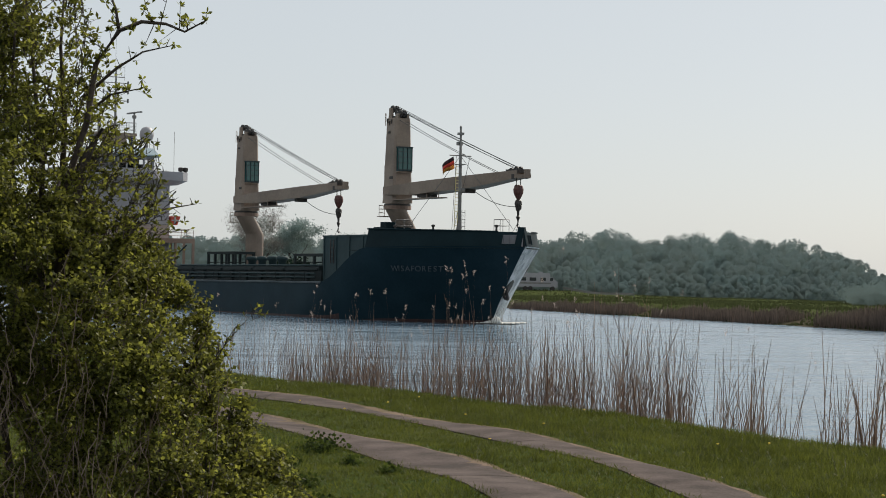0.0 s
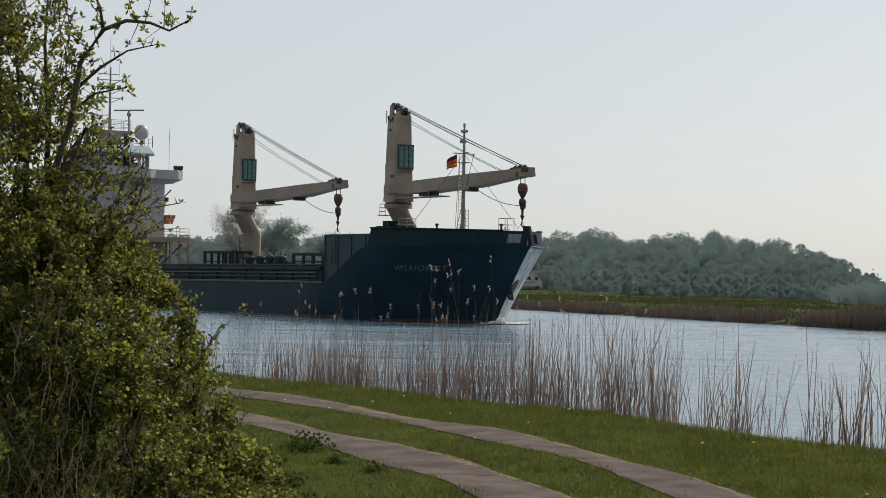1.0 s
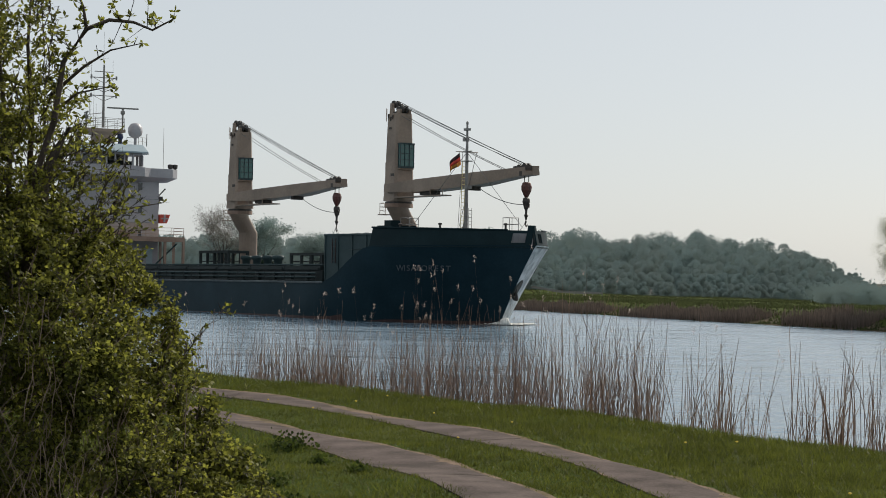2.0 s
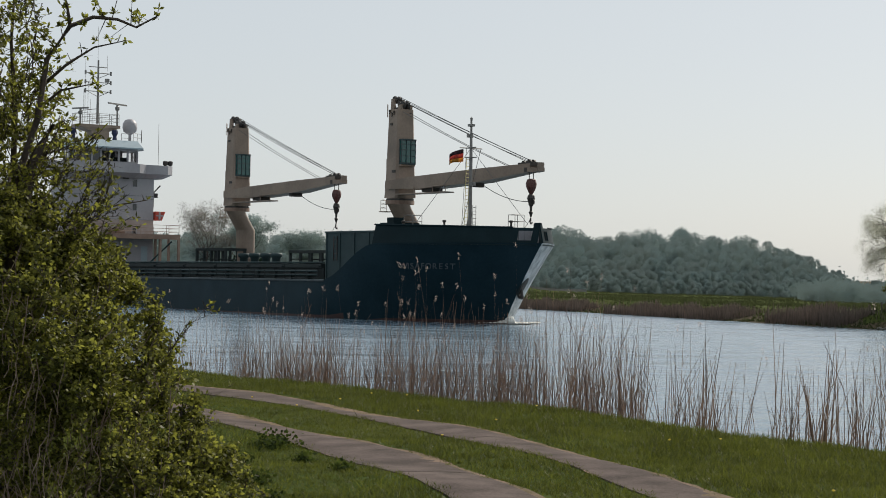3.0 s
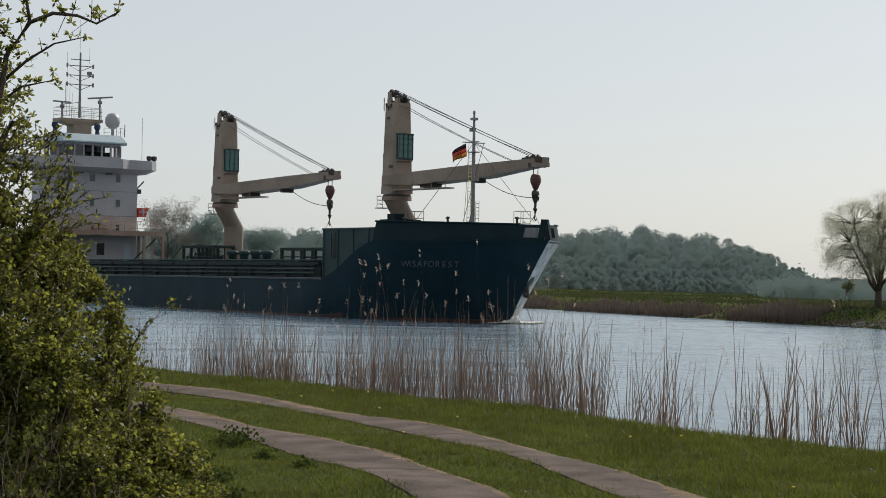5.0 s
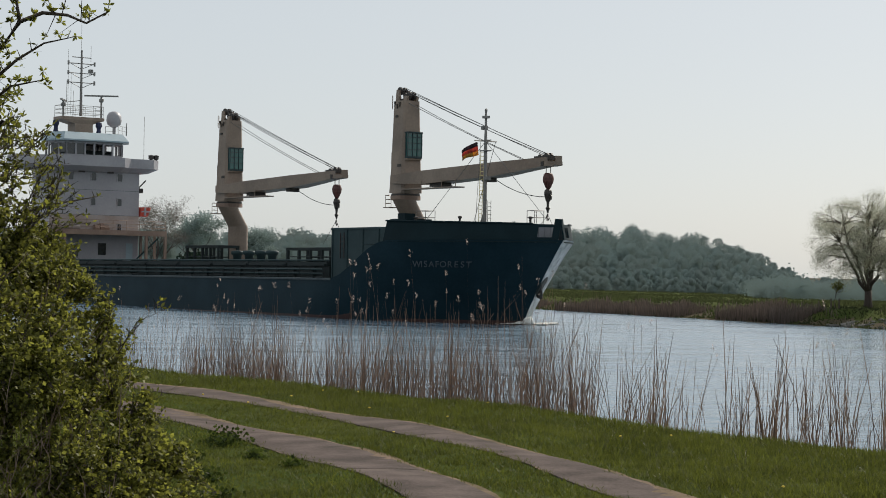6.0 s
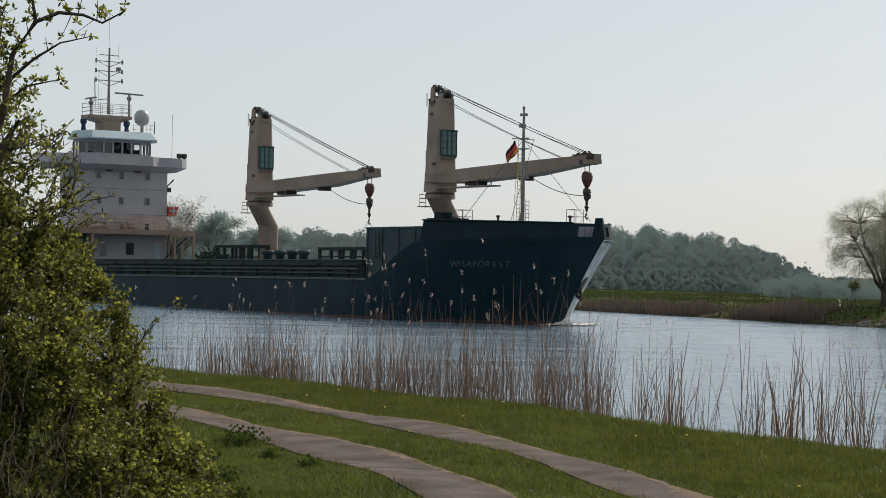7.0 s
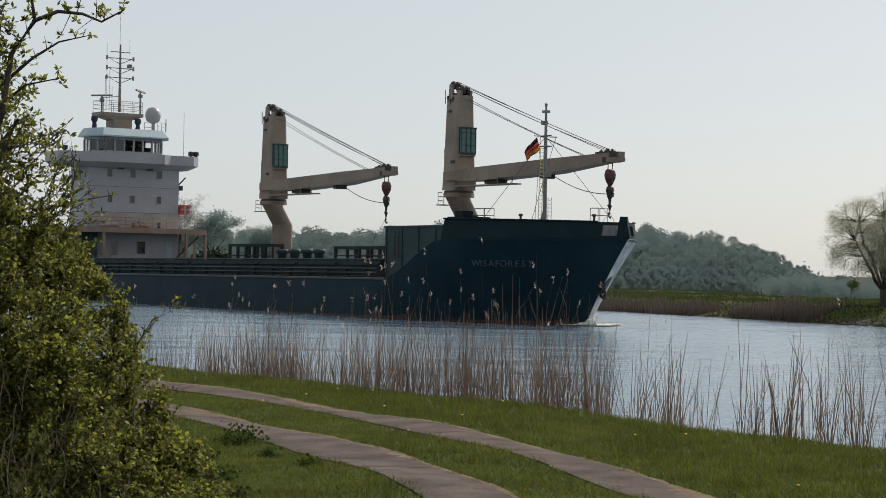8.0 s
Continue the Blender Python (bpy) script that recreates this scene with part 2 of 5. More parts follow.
def soup(name, verts, per, mat, soft=None):
    """A mesh of loose faces with the same number of corners each; soft gives one shading direction a face."""
    verts = np.asarray(verts, dtype=np.float32).reshape(-1, 3)
    n = len(verts) // per
    me = bpy.data.meshes.new(name)
    me.vertices.add(len(verts))
    me.vertices.foreach_set("co", verts.ravel())
    me.loops.add(len(verts))
    me.loops.foreach_set("vertex_index", np.arange(len(verts), dtype=np.int32))
    me.polygons.add(n)
    me.polygons.foreach_set("loop_start", np.arange(0, n * per, per, dtype=np.int32))
    me.materials.append(mat)
    me.update(calc_edges=True)
    if soft is not None:
        me.polygons.foreach_set("use_smooth", [True] * n)
        me.normals_split_custom_set_from_vertices(np.repeat(np.asarray(soft, dtype=np.float32), per, axis=0))
    return me


RNG = np.random.default_rng(7)


def leaves(centres, size, flat=0.35, facing=None):
    """Small pointed leaves (four corners) at the given centres, turned at random or about across the given directions."""
    n = len(centres)
    a = RNG.normal(size=(n, 3))
    if facing is not None:
        f = facing + RNG.normal(0, 0.35, (n, 3))
        a = np.cross(f, a)
    a /= np.linalg.norm(a, axis=1)[:, None]
    b = np.cross(a, RNG.normal(size=(n, 3)) if facing is None else f)
    b /= np.linalg.norm(b, axis=1)[:, None]
    s = (size * RNG.uniform(0.6, 1.35, n))[:, None]
    c = np.asarray(centres)
    return np.stack([c - a * s, c + b * s * flat * 1.6 + a * s * 0.1, c + a * s, c - b * s * flat * 1.6 + a * s * 0.1], 1)


# ---- land and water ----
NEAR_EDGE, NEAR_WAY = Vector((2.63, 30.0)), Vector((11.6, -15.9)).normalized()
NEAR_OUT = Vector((-NEAR_WAY.y, NEAR_WAY.x))          # towards the river
FAR_EDGE, FAR_WAY = Vector((26.0, 183.0)), Vector((20.2, -41.0)).normalized()
FAR_OUT = Vector((-FAR_WAY.y, FAR_WAY.x))             # away from the river
NEAR_Z, FAR_Z = 2.2, 1.4


def ramp_up(x, a, b):
    s = np.clip((x - a) / (b - a), 0, 1)
    return s * s * (3 - 2 * s)


def near_gap(x, y):
    d = (x - NEAR_EDGE.x) * NEAR_OUT.x + (y - NEAR_EDGE.y) * NEAR_OUT.y
    s = (x - NEAR_EDGE.x) * NEAR_WAY.x + (y - NEAR_EDGE.y) * NEAR_WAY.y
    return d - 0.7 * np.exp(-((s + 5) / 5.0) ** 2)


def ground_z(x, y):
    x, y = np.asarray(x, float), np.asarray(y, float)
    dn = near_gap(x, y)
    df = (x - FAR_EDGE.x) * FAR_OUT.x + (y - FAR_EDGE.y) * FAR_OUT.y
    df = df + 1.0 * np.sin(x * 0.31 + y * 0.17) + 0.6 * np.sin(x * 0.9 - y * 0.5)
    near = NEAR_Z - 4.2 * ramp_up(dn, -0.5, 7.5) + 0.05 * np.sin(x * 1.3 + 0.7 * y) * np.cos(0.9 * y)
    far = -2.0 + 2.15 * ramp_up(df, -6, 0.6) + (FAR_Z - 0.15) * ramp_up(df, 0.3, 5.5) + 0.12 * np.sin(x * 0.13) * np.sin(y * 0.09)
    fall = 0.0058 * np.maximum(np.minimum(np.hypot(x, y), 700) - 175, 0) + 0.002 * np.maximum(np.hypot(x, y) - 700, 0)
    road = 0.95 * np.exp(-((x - 5) / 16) ** 2 - ((y - 331) / 12) ** 2)
    return np.maximum(near, far) - fall + road


def build_ground():
    fine = np.linspace(-18, 18, 220)
    ang = np.radians(np.concatenate([np.linspace(-180, -18, 60)[:-1], fine, np.linspace(18, 180, 60)[1:-1]]))
    rad = np.concatenate([np.linspace(1.0, 60, 200), np.geomspace(60.5, 4500, 260)])
    A, R = np.meshgrid(ang, rad)
    X, Y = R * np.sin(A), R * np.cos(A)
    Z = ground_z(X, Y)
    n, k = A.shape[1], A.shape[0]
    vs = np.stack([X, Y, Z], -1).reshape(-1, 3)
    i, j = np.meshgrid(np.arange(n), np.arange(k - 1))
    q = np.stack([j * n + i, j * n + (i + 1) % n, (j + 1) * n + (i + 1) % n, (j + 1) * n + i], -1).reshape(-1, 4)
    vs = np.concatenate([vs, [[0, 0, NEAR_Z]]])
    c = len(vs) - 1
    faces = [tuple(f) for f in q[:, ::-1].tolist()] + [(c, a, (a + 1) % n) for a in range(n)]
    me = bpy.data.meshes.new("ground")
    me.from_pydata(vs.tolist(), [], faces)
    me.materials.append(GRASSY)
    me.materials.append(MUD)
    cz = Z[:-1].ravel()
    low = np.concatenate([(cz < 0.22).astype(int), np.zeros(n, int)])
    me.polygons.foreach_set("material_index", low.tolist())
    me.polygons.foreach_set("use_smooth", [True] * len(faces))
    me.update()
    tagged(new("ground", me), "grassy river banks and flat marsh meadow", "ground", kind="structure")


def build_water():
    me = bpy.data.meshes.new("water")
    me.from_pydata([(*(FAR_EDGE + FAR_WAY * a + FAR_OUT * o), 0) for a, o in ((-900, 14), (-900, -900), (700, -900), (700, 14))], [], [(0, 1, 2, 3)])
    me.materials.append(WATER)
    tagged(new("water", me), "rippled grey-blue river water reflecting the sky", "river", kind="structure")


build_ground()
build_water()


# ---- the two concrete wheel tracks of the dike path ----
def near_track(y):
    return 0.1234 - 0.24848 * (y - 20.2) - 0.020144 * (y - 20.2) ** 2 + 0.0001229 * (y - 20.2) ** 3


def far_track(y):
    return 2.2219 - 0.26088 * (y - 20.8) - 0.012174 * (y - 20.8) ** 2 - 0.0001189 * (y - 20.8) ** 3


def track_normal(line, y):
    return Vector((1, -(line(y + 0.05) - line(y - 0.05)) / 0.1)).normalized()


def build_tracks():
    path = tagged(new("road"), "two worn concrete wheel tracks with a grassy strip between", "path", kind="structure")
    for line, half, y_end in ((near_track, 0.44, 42.0), (far_track, 0.35, 46.0)):
        verge = Build()
        ys = np.arange(9.0, y_end, 0.3)
        rows = []
        for y in ys:
            c, n = Vector((line(y), y)), track_normal(line, y)
            l = half - 0.01 + 0.05 * noise.noise(Vector((y * 0.7, line(0), 1))) + 0.05 * noise.noise(Vector((y * 2.9, line(0), 1)))
            r = half + 0.09 + 0.09 * noise.noise(Vector((y * 0.7, line(0), 7))) + 0.06 * noise.noise(Vector((y * 2.9, line(0), 7)))
            a, b = c - n * l, c + n * r
            rows.append([(a.x, a.y, float(ground_z(a.x, a.y)) + 0.014), (b.x, b.y, float(ground_z(b.x, b.y)) + 0.014)])
        for p, q in zip(rows, rows[1:]):
            verge.add([p[0], p[1], q[1], q[0]], [(0, 1, 2, 3)])
        part("verge", verge, SAND, path, "sandy worn edge of the track")
        y = 9.0
        while y < y_end - 1:
            long = 3.9 + 0.8 * random.random()
            y1 = min(y + long - 0.02, y_end)
            cuts = [y + (y1 - y) * k / 14 for k in range(15)]
            slab = Build()
            top = []
            tilt = random.uniform(-0.003, 0.003)
            for k, yy in enumerate(cuts):
                c, n = Vector((line(yy), yy)), track_normal(line, yy)
                l = half + 0.045 * noise.noise(Vector((yy * 2.1, half, 3))) + 0.02 * noise.noise(Vector((yy * 7, half, 3)))
                r = half + 0.045 * noise.noise(Vector((yy * 2.1, half, 9))) + 0.02 * noise.noise(Vector((yy * 7, half, 9)))
                for o in (-l, -l * 0.35, r * 0.35, r):
                    p = c + n * o
                    top.append((p.x, p.y, float(ground_z(p.x, p.y)) + 0.024 + tilt * (k - 7) / 7 - 0.008 * (abs(o) > 0.3)))
            bottom = [(p[0], p[1], p[2] - 0.12) for p in top]
            m = len(top)
            fs = [(4 * k + i, 4 * k + i + 1, 4 * k + 5 + i, 4 * k + 4 + i) for k in range(14) for i in range(3)]
            fs += [(4 * k + 4, m + 4 * k + 4, m + 4 * k, 4 * k) for k in range(14)] + [(4 * k + 3, m + 4 * k + 3, m + 4 * k + 7, 4 * k + 7) for k in range(14)]
            fs += [(i, m + i, m + i + 1, i + 1) for i in range(3)] + [(m - 4 + i + 1, 2 * m - 4 + i + 1, 2 * m - 4 + i, m - 4 + i) for i in range(3)]
            slab.add(top + bottom, fs)
            part("slab", slab, CONCRETE, path, smooth=False)
            y = y1 + 0.02


build_tracks()


# ---- the cargo ship: x runs forward from the front of the deckhouse, y to port, z up from the waterline ----
HEADING = radians(35.2)
ship = tagged(new("cargo_ship"), "dark blue cargo ship with two cream deck cranes and white deckhouse", "ship")


def stem_x(z):
    return 76.9 + 0.62 * z + 0.022 * z * z


def shoulder_x(z):
    return 56.0 + 1.5 * max(z, -1)


def half_beam(x, z):
    """Half the hull's breadth at a station and height."""
    stern = 8.2 - 2.2 * max(0.0, (-12 - x) / 10) ** 2
    x0, x1 = shoulder_x(z), stem_x(z)
    if x <= x0:
        return stern
    s = min((x - x0) / (x1 - x0), 1.0)
    return stern * max(0.0, 1 - s ** 2.3) ** 0.86


def deck_edge(x):
    """Height of the top of the hull plating: low waist, then a swept rise to the forecastle."""
    s = min(max((x - 61.5) / 8.0, 0), 1)
    return 2.95 + (6.0 - 2.95) * s * s * (3 - 2 * s) + 0.1 * min(max((x - 70) / 10, 0), 1)


def weld(ob):
    bm = bmesh.new()
    bm.from_mesh(ob.data)
    bmesh.ops.remove_doubles(bm, verts=bm.verts, dist=0.002)
    bm.to_mesh(ob.data)
    bm.free()
    return ob


def build_hull():
    cols = [-22 + 2.5 * i for i in range(28)] + [48 + 1.0 * i for i in range(14)]
    fr = [0.0, 0.04, 0.08, 0.12, 0.2, 0.35, 0.5, 0.65, 0.8, 0.92, 1.0]
    n_bow = 26
    for side, name in ((-1, "hull_side"), (1, "hull_side")):
        b = Build()
        vs = []
        nx = len(cols) + n_bow
        for i in range(nx):
            for j, f in enumerate(fr):
                if i < len(cols):
                    x = cols[i]
                    z = -1.6 + f * (deck_edge(x) + 1.6)
                    xx = x
                else:
                    s = (i - len(cols) + 1) / n_bow
                    s = 1 - (1 - s) ** 1.7
                    z = -1.6 + f * (deck_edge(61 + 20 * s) + 1.6)
                    z = -1.6 + f * (deck_edge(61 + s * (stem_x(z) - 61)) + 1.6)
                    xx = 61 + s * (stem_x(z) - 61)
                vs.append((xx, side * half_beam(xx, z), z))
        k = len(fr)
        for i in range(nx - 1):
            for j in range(k - 1):
                q = (i * k + j, (i + 1) * k + j, (i + 1) * k + j + 1, i * k + j + 1)
                # port bow only: the pale slot paints in its sunlit look
                b.add([vs[t] for t in q], [(0, 1, 2, 3) if side < 0 else (3, 2, 1, 0)],
                      1 if vs[q[2]][2] < 0.25 else (2 if side > 0 and i > nx - 12 else 0))
        ob = weld(part(name, b, [NAVY, RED_LEAD, SUNLIT_SCUFFED], ship, "dark navy painted hull plating"))
        ob.data.polygons.foreach_set("use_smooth", [True] * len(ob.data.polygons))
    t = Build()
    t.add([(-22, y, z) for y, z in ((-half_beam(-22, 0), -1.6), (half_beam(-22, 0), -1.6), (half_beam(-22, 0), 2.95), (-half_beam(-22, 0), 2.95))], [(0, 1, 2, 3)])
    part("transom", t, NAVY, ship)
    d = Build()
    xs = [-22 + 2 * i for i in range(43)]
    for a, c in zip(xs, xs[1:]):
        za, zc = min(2.7, deck_edge(a)), min(2.7, deck_edge(c))
        ya, yc = half_beam(a, 2.7) - 0.04, half_beam(c, 2.7) - 0.04
        d.add([(a, -ya, za), (c, -yc, zc), (c, yc, zc), (a, ya, za)], [(0, 1, 2, 3)])
    part("main_deck", d, BLACKISH, ship, "dark painted main deck")
    f = Build()
    xs = [66 + 0.5 * i for i in range(29)]
    for a, c in zip(xs, xs[1:]):
        ya, yc = half_beam(a, 5.8) - 0.1, half_beam(c, 5.8) - 0.1
        f.add([(a, -ya, 5.7), (c, -yc, 5.7), (c, yc, 5.7), (a, ya, 5.7)], [(0, 1, 2, 3)])
    part("forecastle_deck", f, BLACKISH, ship)
    # rubbing strake: the pale line under the sheer
    for side in (-1, 1):
        s = Build()
        for a in range(-20, 62, 2):
            y0, y1 = side * half_beam(a, 2.8), side * half_beam(a + 2, 2.8)
            o = side * 0.10
            s.add([(a, y0, 2.82), (a + 2, y1, 2.82), (a + 2, y1 + o, 2.84), (a, y0 + o, 2.84), (a, y0, 3.0), (a + 2, y1, 3.0), (a + 2, y1 + o, 2.97), (a, y0 + o, 2.97)],
                  [(0, 1, 2, 3), (4, 5, 6, 7), (3, 2, 6, 7), (0, 1, 5, 4), (0, 3, 7, 4), (1, 2, 6, 5)])
        weld(part("rubbing_strake", s, PALE_LINE, ship, "pale line along the sheer"))
    # bulwark round the forecastle, with an open port near the stem on both sides
    for side in (-1, 1):
        b = Build()
        run = []
        for i in range(49):
            s = i / 48
            x = 69.0 + (81.25 - 69.0) * (1 - (1 - s) ** 1.5)
            y = half_beam(x, 6.05)
            run.append((x, side * max(y - 0.03, 0), side * max(y - 0.4, 0)))
        for (xa, ya, ta), (xb, yb, tb) in zip(run, run[1:]):
            top = 7.52 - 0.02 * (xa - 69)
            gaps = [(5.9, top)]
            if 80.25 < (xa + xb) / 2 < 80.9:
                gaps = [(5.9, 6.3), (7.05, top)]
            if (xa + xb) / 2 > 80.9:
                gaps = [(5.9, top + 0.42)]
            for z0, z1 in gaps:
                f0, f1 = (z0 - 5.9) / 1.6, (z1 - 5.9) / 1.6
                p = [Vector((xa, ya + (ta - ya) * f0, z0)), Vector((xb, yb + (tb - yb) * f0, z0)), Vector((xb, yb + (tb - yb) * f1, z1)), Vector((xa, ya + (ta - ya) * f1, z1))]
                q = [v - Vector((0.05, side * 0.08, 0)) for v in p]
                b.add(p + q, [(0, 1, 2, 3), (7, 6, 5, 4), (3, 2, 6, 7), (0, 1, 5, 4), (0, 3, 7, 4), (1, 2, 6, 5)])
        weld(part("bulwark", b, TEAL, ship, "dark green forecastle bulwark"))
    for side in (-1, 1):
        c = Build()
        c.tube([(69.0 + 11.0 * i / 26, side * max(half_beam(69.0 + 11.0 * i / 26, 6.05) - 0.30, 0), 7.53 - 0.22 * i / 26) for i in range(27)], 0.07, 5)
        part("rail_cap", c, TEAL, ship)
    a = Build()
    a.prism([(76.4, -0.25), (77.2, -0.25), (77.2, 0.25), (76.4, 0.25)], 5.7, 6.6)
    a.tube([(76.8, -0.8, 6.5), (76.8, 0.8, 6.5)], 0.32, 10)
    part("windlass", a, STEEL, ship)
    # added white plate with bars, in place of bright sky seen through the opening
    fp = Build()
    fp.box((79.75, -1.25, 6.1), (79.85, 0.9, 7.15))
    for y in (-1.1, -0.5, 0.1, 0.7):
        fp.box((79.85, y, 6.1), (79.93, y + 0.08, 7.15))
    part("sky_plate", fp, WHITE, ship, "white plate standing in for bright sky through the bow opening")
    # anchor on a flat black plate that paints in the pocket's shade
    for side in (1,):
        x, z = 78.3, 2.6
        on = lambda u, v: Vector((x + u, side * half_beam(x + u, z + v), z + v))
        out = Vector((0.35, side * 0.93, -0.15)).normalized()
        pk = Build()
        ring = [on(0.45 * math.cos(a) + 0.42 * math.sin(a), 0.75 * math.sin(a)) for a in (k * math.tau / 14 for k in range(14))]
        pk.add([p + out * 0.03 for p in ring] + [p - out * 0.1 for p in ring], [tuple(range(14))] + [(k, (k + 1) % 14, 14 + (k + 1) % 14, 14 + k) for k in range(14)])
        part("pocket_shade", pk, BLACKISH, ship, "flat black plate for the shade in the anchor pocket")
        k = Build()
        o = on(-0.1, -0.45) + out * 0.15
        k.tube([o + Vector((0.5, -side * 0.2, 1.0)), o], 0.13, 6)
        k.tube([o + Vector((-0.7, side * 0.3, 0.2)), o + Vector((-0.25, side * 0.12, -0.3)), o + Vector((0.2, 0, -0.36)), o + Vector((0.6, -side * 0.3, 0.15))], [0.07, 0.17, 0.17, 0.07], 6)
        part("anchor", k, STEEL, ship, "black stowed anchor")


def build_name():
    text = "WISAFOREST"
    widths = {"W": 1.25, "I": 0.45, "S": 0.9, "A": 1.0, "F": 0.85, "O": 1.05, "R": 1.0, "E": 0.9, "T": 0.9}
    total = sum(widths[c] for c in text)
    z = 4.18
    for side in (-1, 1):
        x = 71.35 if side < 0 else 75.6
        for c in text:
            w = widths[c] * 4.35 / total
            cu = bpy.data.curves.new("letter", "FONT")
            cu.body, cu.size, cu.extrude, cu.align_x, cu.align_y = c, 0.74, 0.012, "CENTER", "CENTER"
            cu.shear = 0.22
            tmp = bpy.data.objects.new("letter", cu)
            scene.collection.objects.link(tmp)
            me = bpy.data.meshes.new_from_object(tmp.evaluated_get(bpy.context.evaluated_depsgraph_get()))
            bpy.data.objects.remove(tmp)
            me.materials.clear()
            me.materials.append(LETTER)
            xc = x + (w / 2 if side < 0 else -w / 2)
            p = Vector((xc, side * half_beam(xc, z), z))
            tx = (Vector((xc + 0.3, side * half_beam(xc + 0.3, z), z)) - Vector((xc - 0.3, side * half_beam(xc - 0.3, z), z))).normalized()
            if side > 0:
                tx = -tx
            tz = (Vector((xc, side * half_beam(xc, z + 0.4), z + 0.4)) - Vector((xc, side * half_beam(xc, z - 0.4), z - 0.4))).normalized()
            nn = tx.cross(tz).normalized()
            tz = nn.cross(tx)
            ob = new("letter", me)
            ob.parent = ship
            ob.matrix_basis = Matrix.Translation(p + nn * 0.05) @ Matrix((tx, tz, nn)).transposed().to_4x4()
            x += w if side < 0 else -w


def rail(b, pts, z, high=1.0, wires=3, r=0.025, step=1.6, slot=0):
    """Stanchions and wires along a line of points."""
    for p, q in zip(pts, pts[1:]):
        p, q = Vector((*p, z)), Vector((*q, z))
        n = max(1, int((q - p).length / step))
        for i in range(n + 1):
            s = p.lerp(q, i / n)
            b.tube([s, s + Vector((0, 0, high))], r, 4, slot)
        for k in range(wires):
            up = Vector((0, 0, high * (k + 1) / wires))
            b.tube([p + up, q + up], r * 0.8, 4, slot)


def build_deck():
    h = Build()
    for side in (-1, 1):
        h.box((1.5, side * 6.5 - 0.12, 2.7), (59.3, side * 6.5 + 0.12, 3.95))
        for x in range(3, 59, 3):
            h.box((x, side * 6.75 - 0.12, 2.7), (x + 0.15, side * 6.75 + 0.12, 3.9))
    h.box((1.5, -6.5, 2.7), (1.75, 6.5, 3.95))
    h.box((59.05, -6.5, 2.7), (59.3, 6.5, 3.95))
    part("hatch_coaming", h, BLACKISH, ship, "dark steel hatch coaming")
    x = 1.7
    for i in range(9):
        c = Build()
        c.box((x, -6.75, 3.96), (x + 6.2, 6.75, 4.32))
        c.box((x + 0.15, -6.9, 4.0), (x + 6.05, 6.9, 4.16))
        c.box((x + 2.9, -6.75, 4.32), (x + 3.2, 6.75, 4.4))
        part("hatch_cover", c, BLACKISH, ship, "dark folded steel hatch cover")
        x += 6.4
    r = Build()
    for side in (-1, 1):
        rail(r, [(-14, side * 8.0), (60.5, side * 8.0)], 2.75, 1.05, 3, 0.028, 1.8)
    part("deck_railing", r, BLACKISH, ship, "dark tubular deck railing")
    for side in (-1, 1):
        for z, y in ((3.35, 7.1), (3.7, 7.1), (4.45, 6.4)):
            p = Build()
            p.tube([(1, side * y, z), (59, side * y, z)], 0.07, 5)
            part("deck_pipe", p, GREY_GREEN, ship)
    # raised fore hatch wall and breakwater between the holds and the forecastle
    b = Build()
    b.box((59.5, -6.5, 2.7), (69.4, 6.5, 7.02))
    for x in (59.5, 61.7, 64.0, 66.3, 68.6):
        b.box((x, -6.58, 2.75), (x + 0.14, -6.5, 6.95))
        b.box((x, 6.5, 2.75), (x + 0.14, 6.58, 6.95))
    b.box((59.4, -6.6, 6.95), (69.4, 6.6, 7.1))
    part("fore_hatch_wall", b, GREY_GREEN, ship, "weathered grey-green raised fore hatch")
    l = Build()
    for z in (4.8, 5.2, 5.6, 6.0, 6.4):
        l.tube([(61.0, -6.66, z), (61.5, -6.66, z)], 0.02, 4)
    l.box((60.95, -6.70, 4.6), (61.0, -6.62, 6.7))
    l.box((61.5, -6.70, 4.6), (61.55, -6.62, 6.7))
    part("wall_ladder", l, STEEL, ship)
    # open steel frames and mushroom ventilators by the after crane
    for x0, x1, y in ((17.8, 24.2, 2.6), (37.5, 45.5, 2.6)):
        f = Build()
        n = 5
        for i in range(n):
            x = x0 + (x1 - x0) * i / (n - 1)
            for yy in (y, y + 2.2):
                f.box((x - 0.12, yy - 0.12, 4.3), (x + 0.12, yy + 0.12, 6.05 if x0 < 30 else 5.75))
        z = 6.05 if x0 < 30 else 5.75
        for yy in (y, y + 2.2):
            f.box((x0 - 0.15, yy - 0.13, z - 0.25), (x1 + 0.15, yy + 0.13, z))
            f.tube([(x0, yy, 4.9), (x1, yy, 4.9)], 0.05, 4)
        for x in (x0, x1):
            f.box((x - 0.12, y, z - 0.25), (x + 0.12, y + 2.2, z))
        part("stowage_frame", f, BLACKISH, ship, "black open steel stowage frame")
    for x in (26.6, 28.9, 31.2, 33.3):
        v = Build()
        v.lathe((x, 3.4, 4.2), [(0.36, 0), (0.44, 0.85), (0.62, 0.98), (0.62, 1.2), (0.55, 1.3), (0.05, 1.34)], 12)
        part("ventilator", v, GREY_GREEN, ship, "mushroom deck ventilator", True)
    # fittings on the forecastle
    for x, y in ((70.3, -5.7), (74.6, -4.6), (79.0, -1.2)):
        k = Build()
        k.lathe((x, y, 7.4), [(0.09, 0), (0.09, 0.3), (0.16, 0.34), (0.16, 0.46), (0.05, 0.5)], 8)
        part("deck_light", k, STEEL, ship)
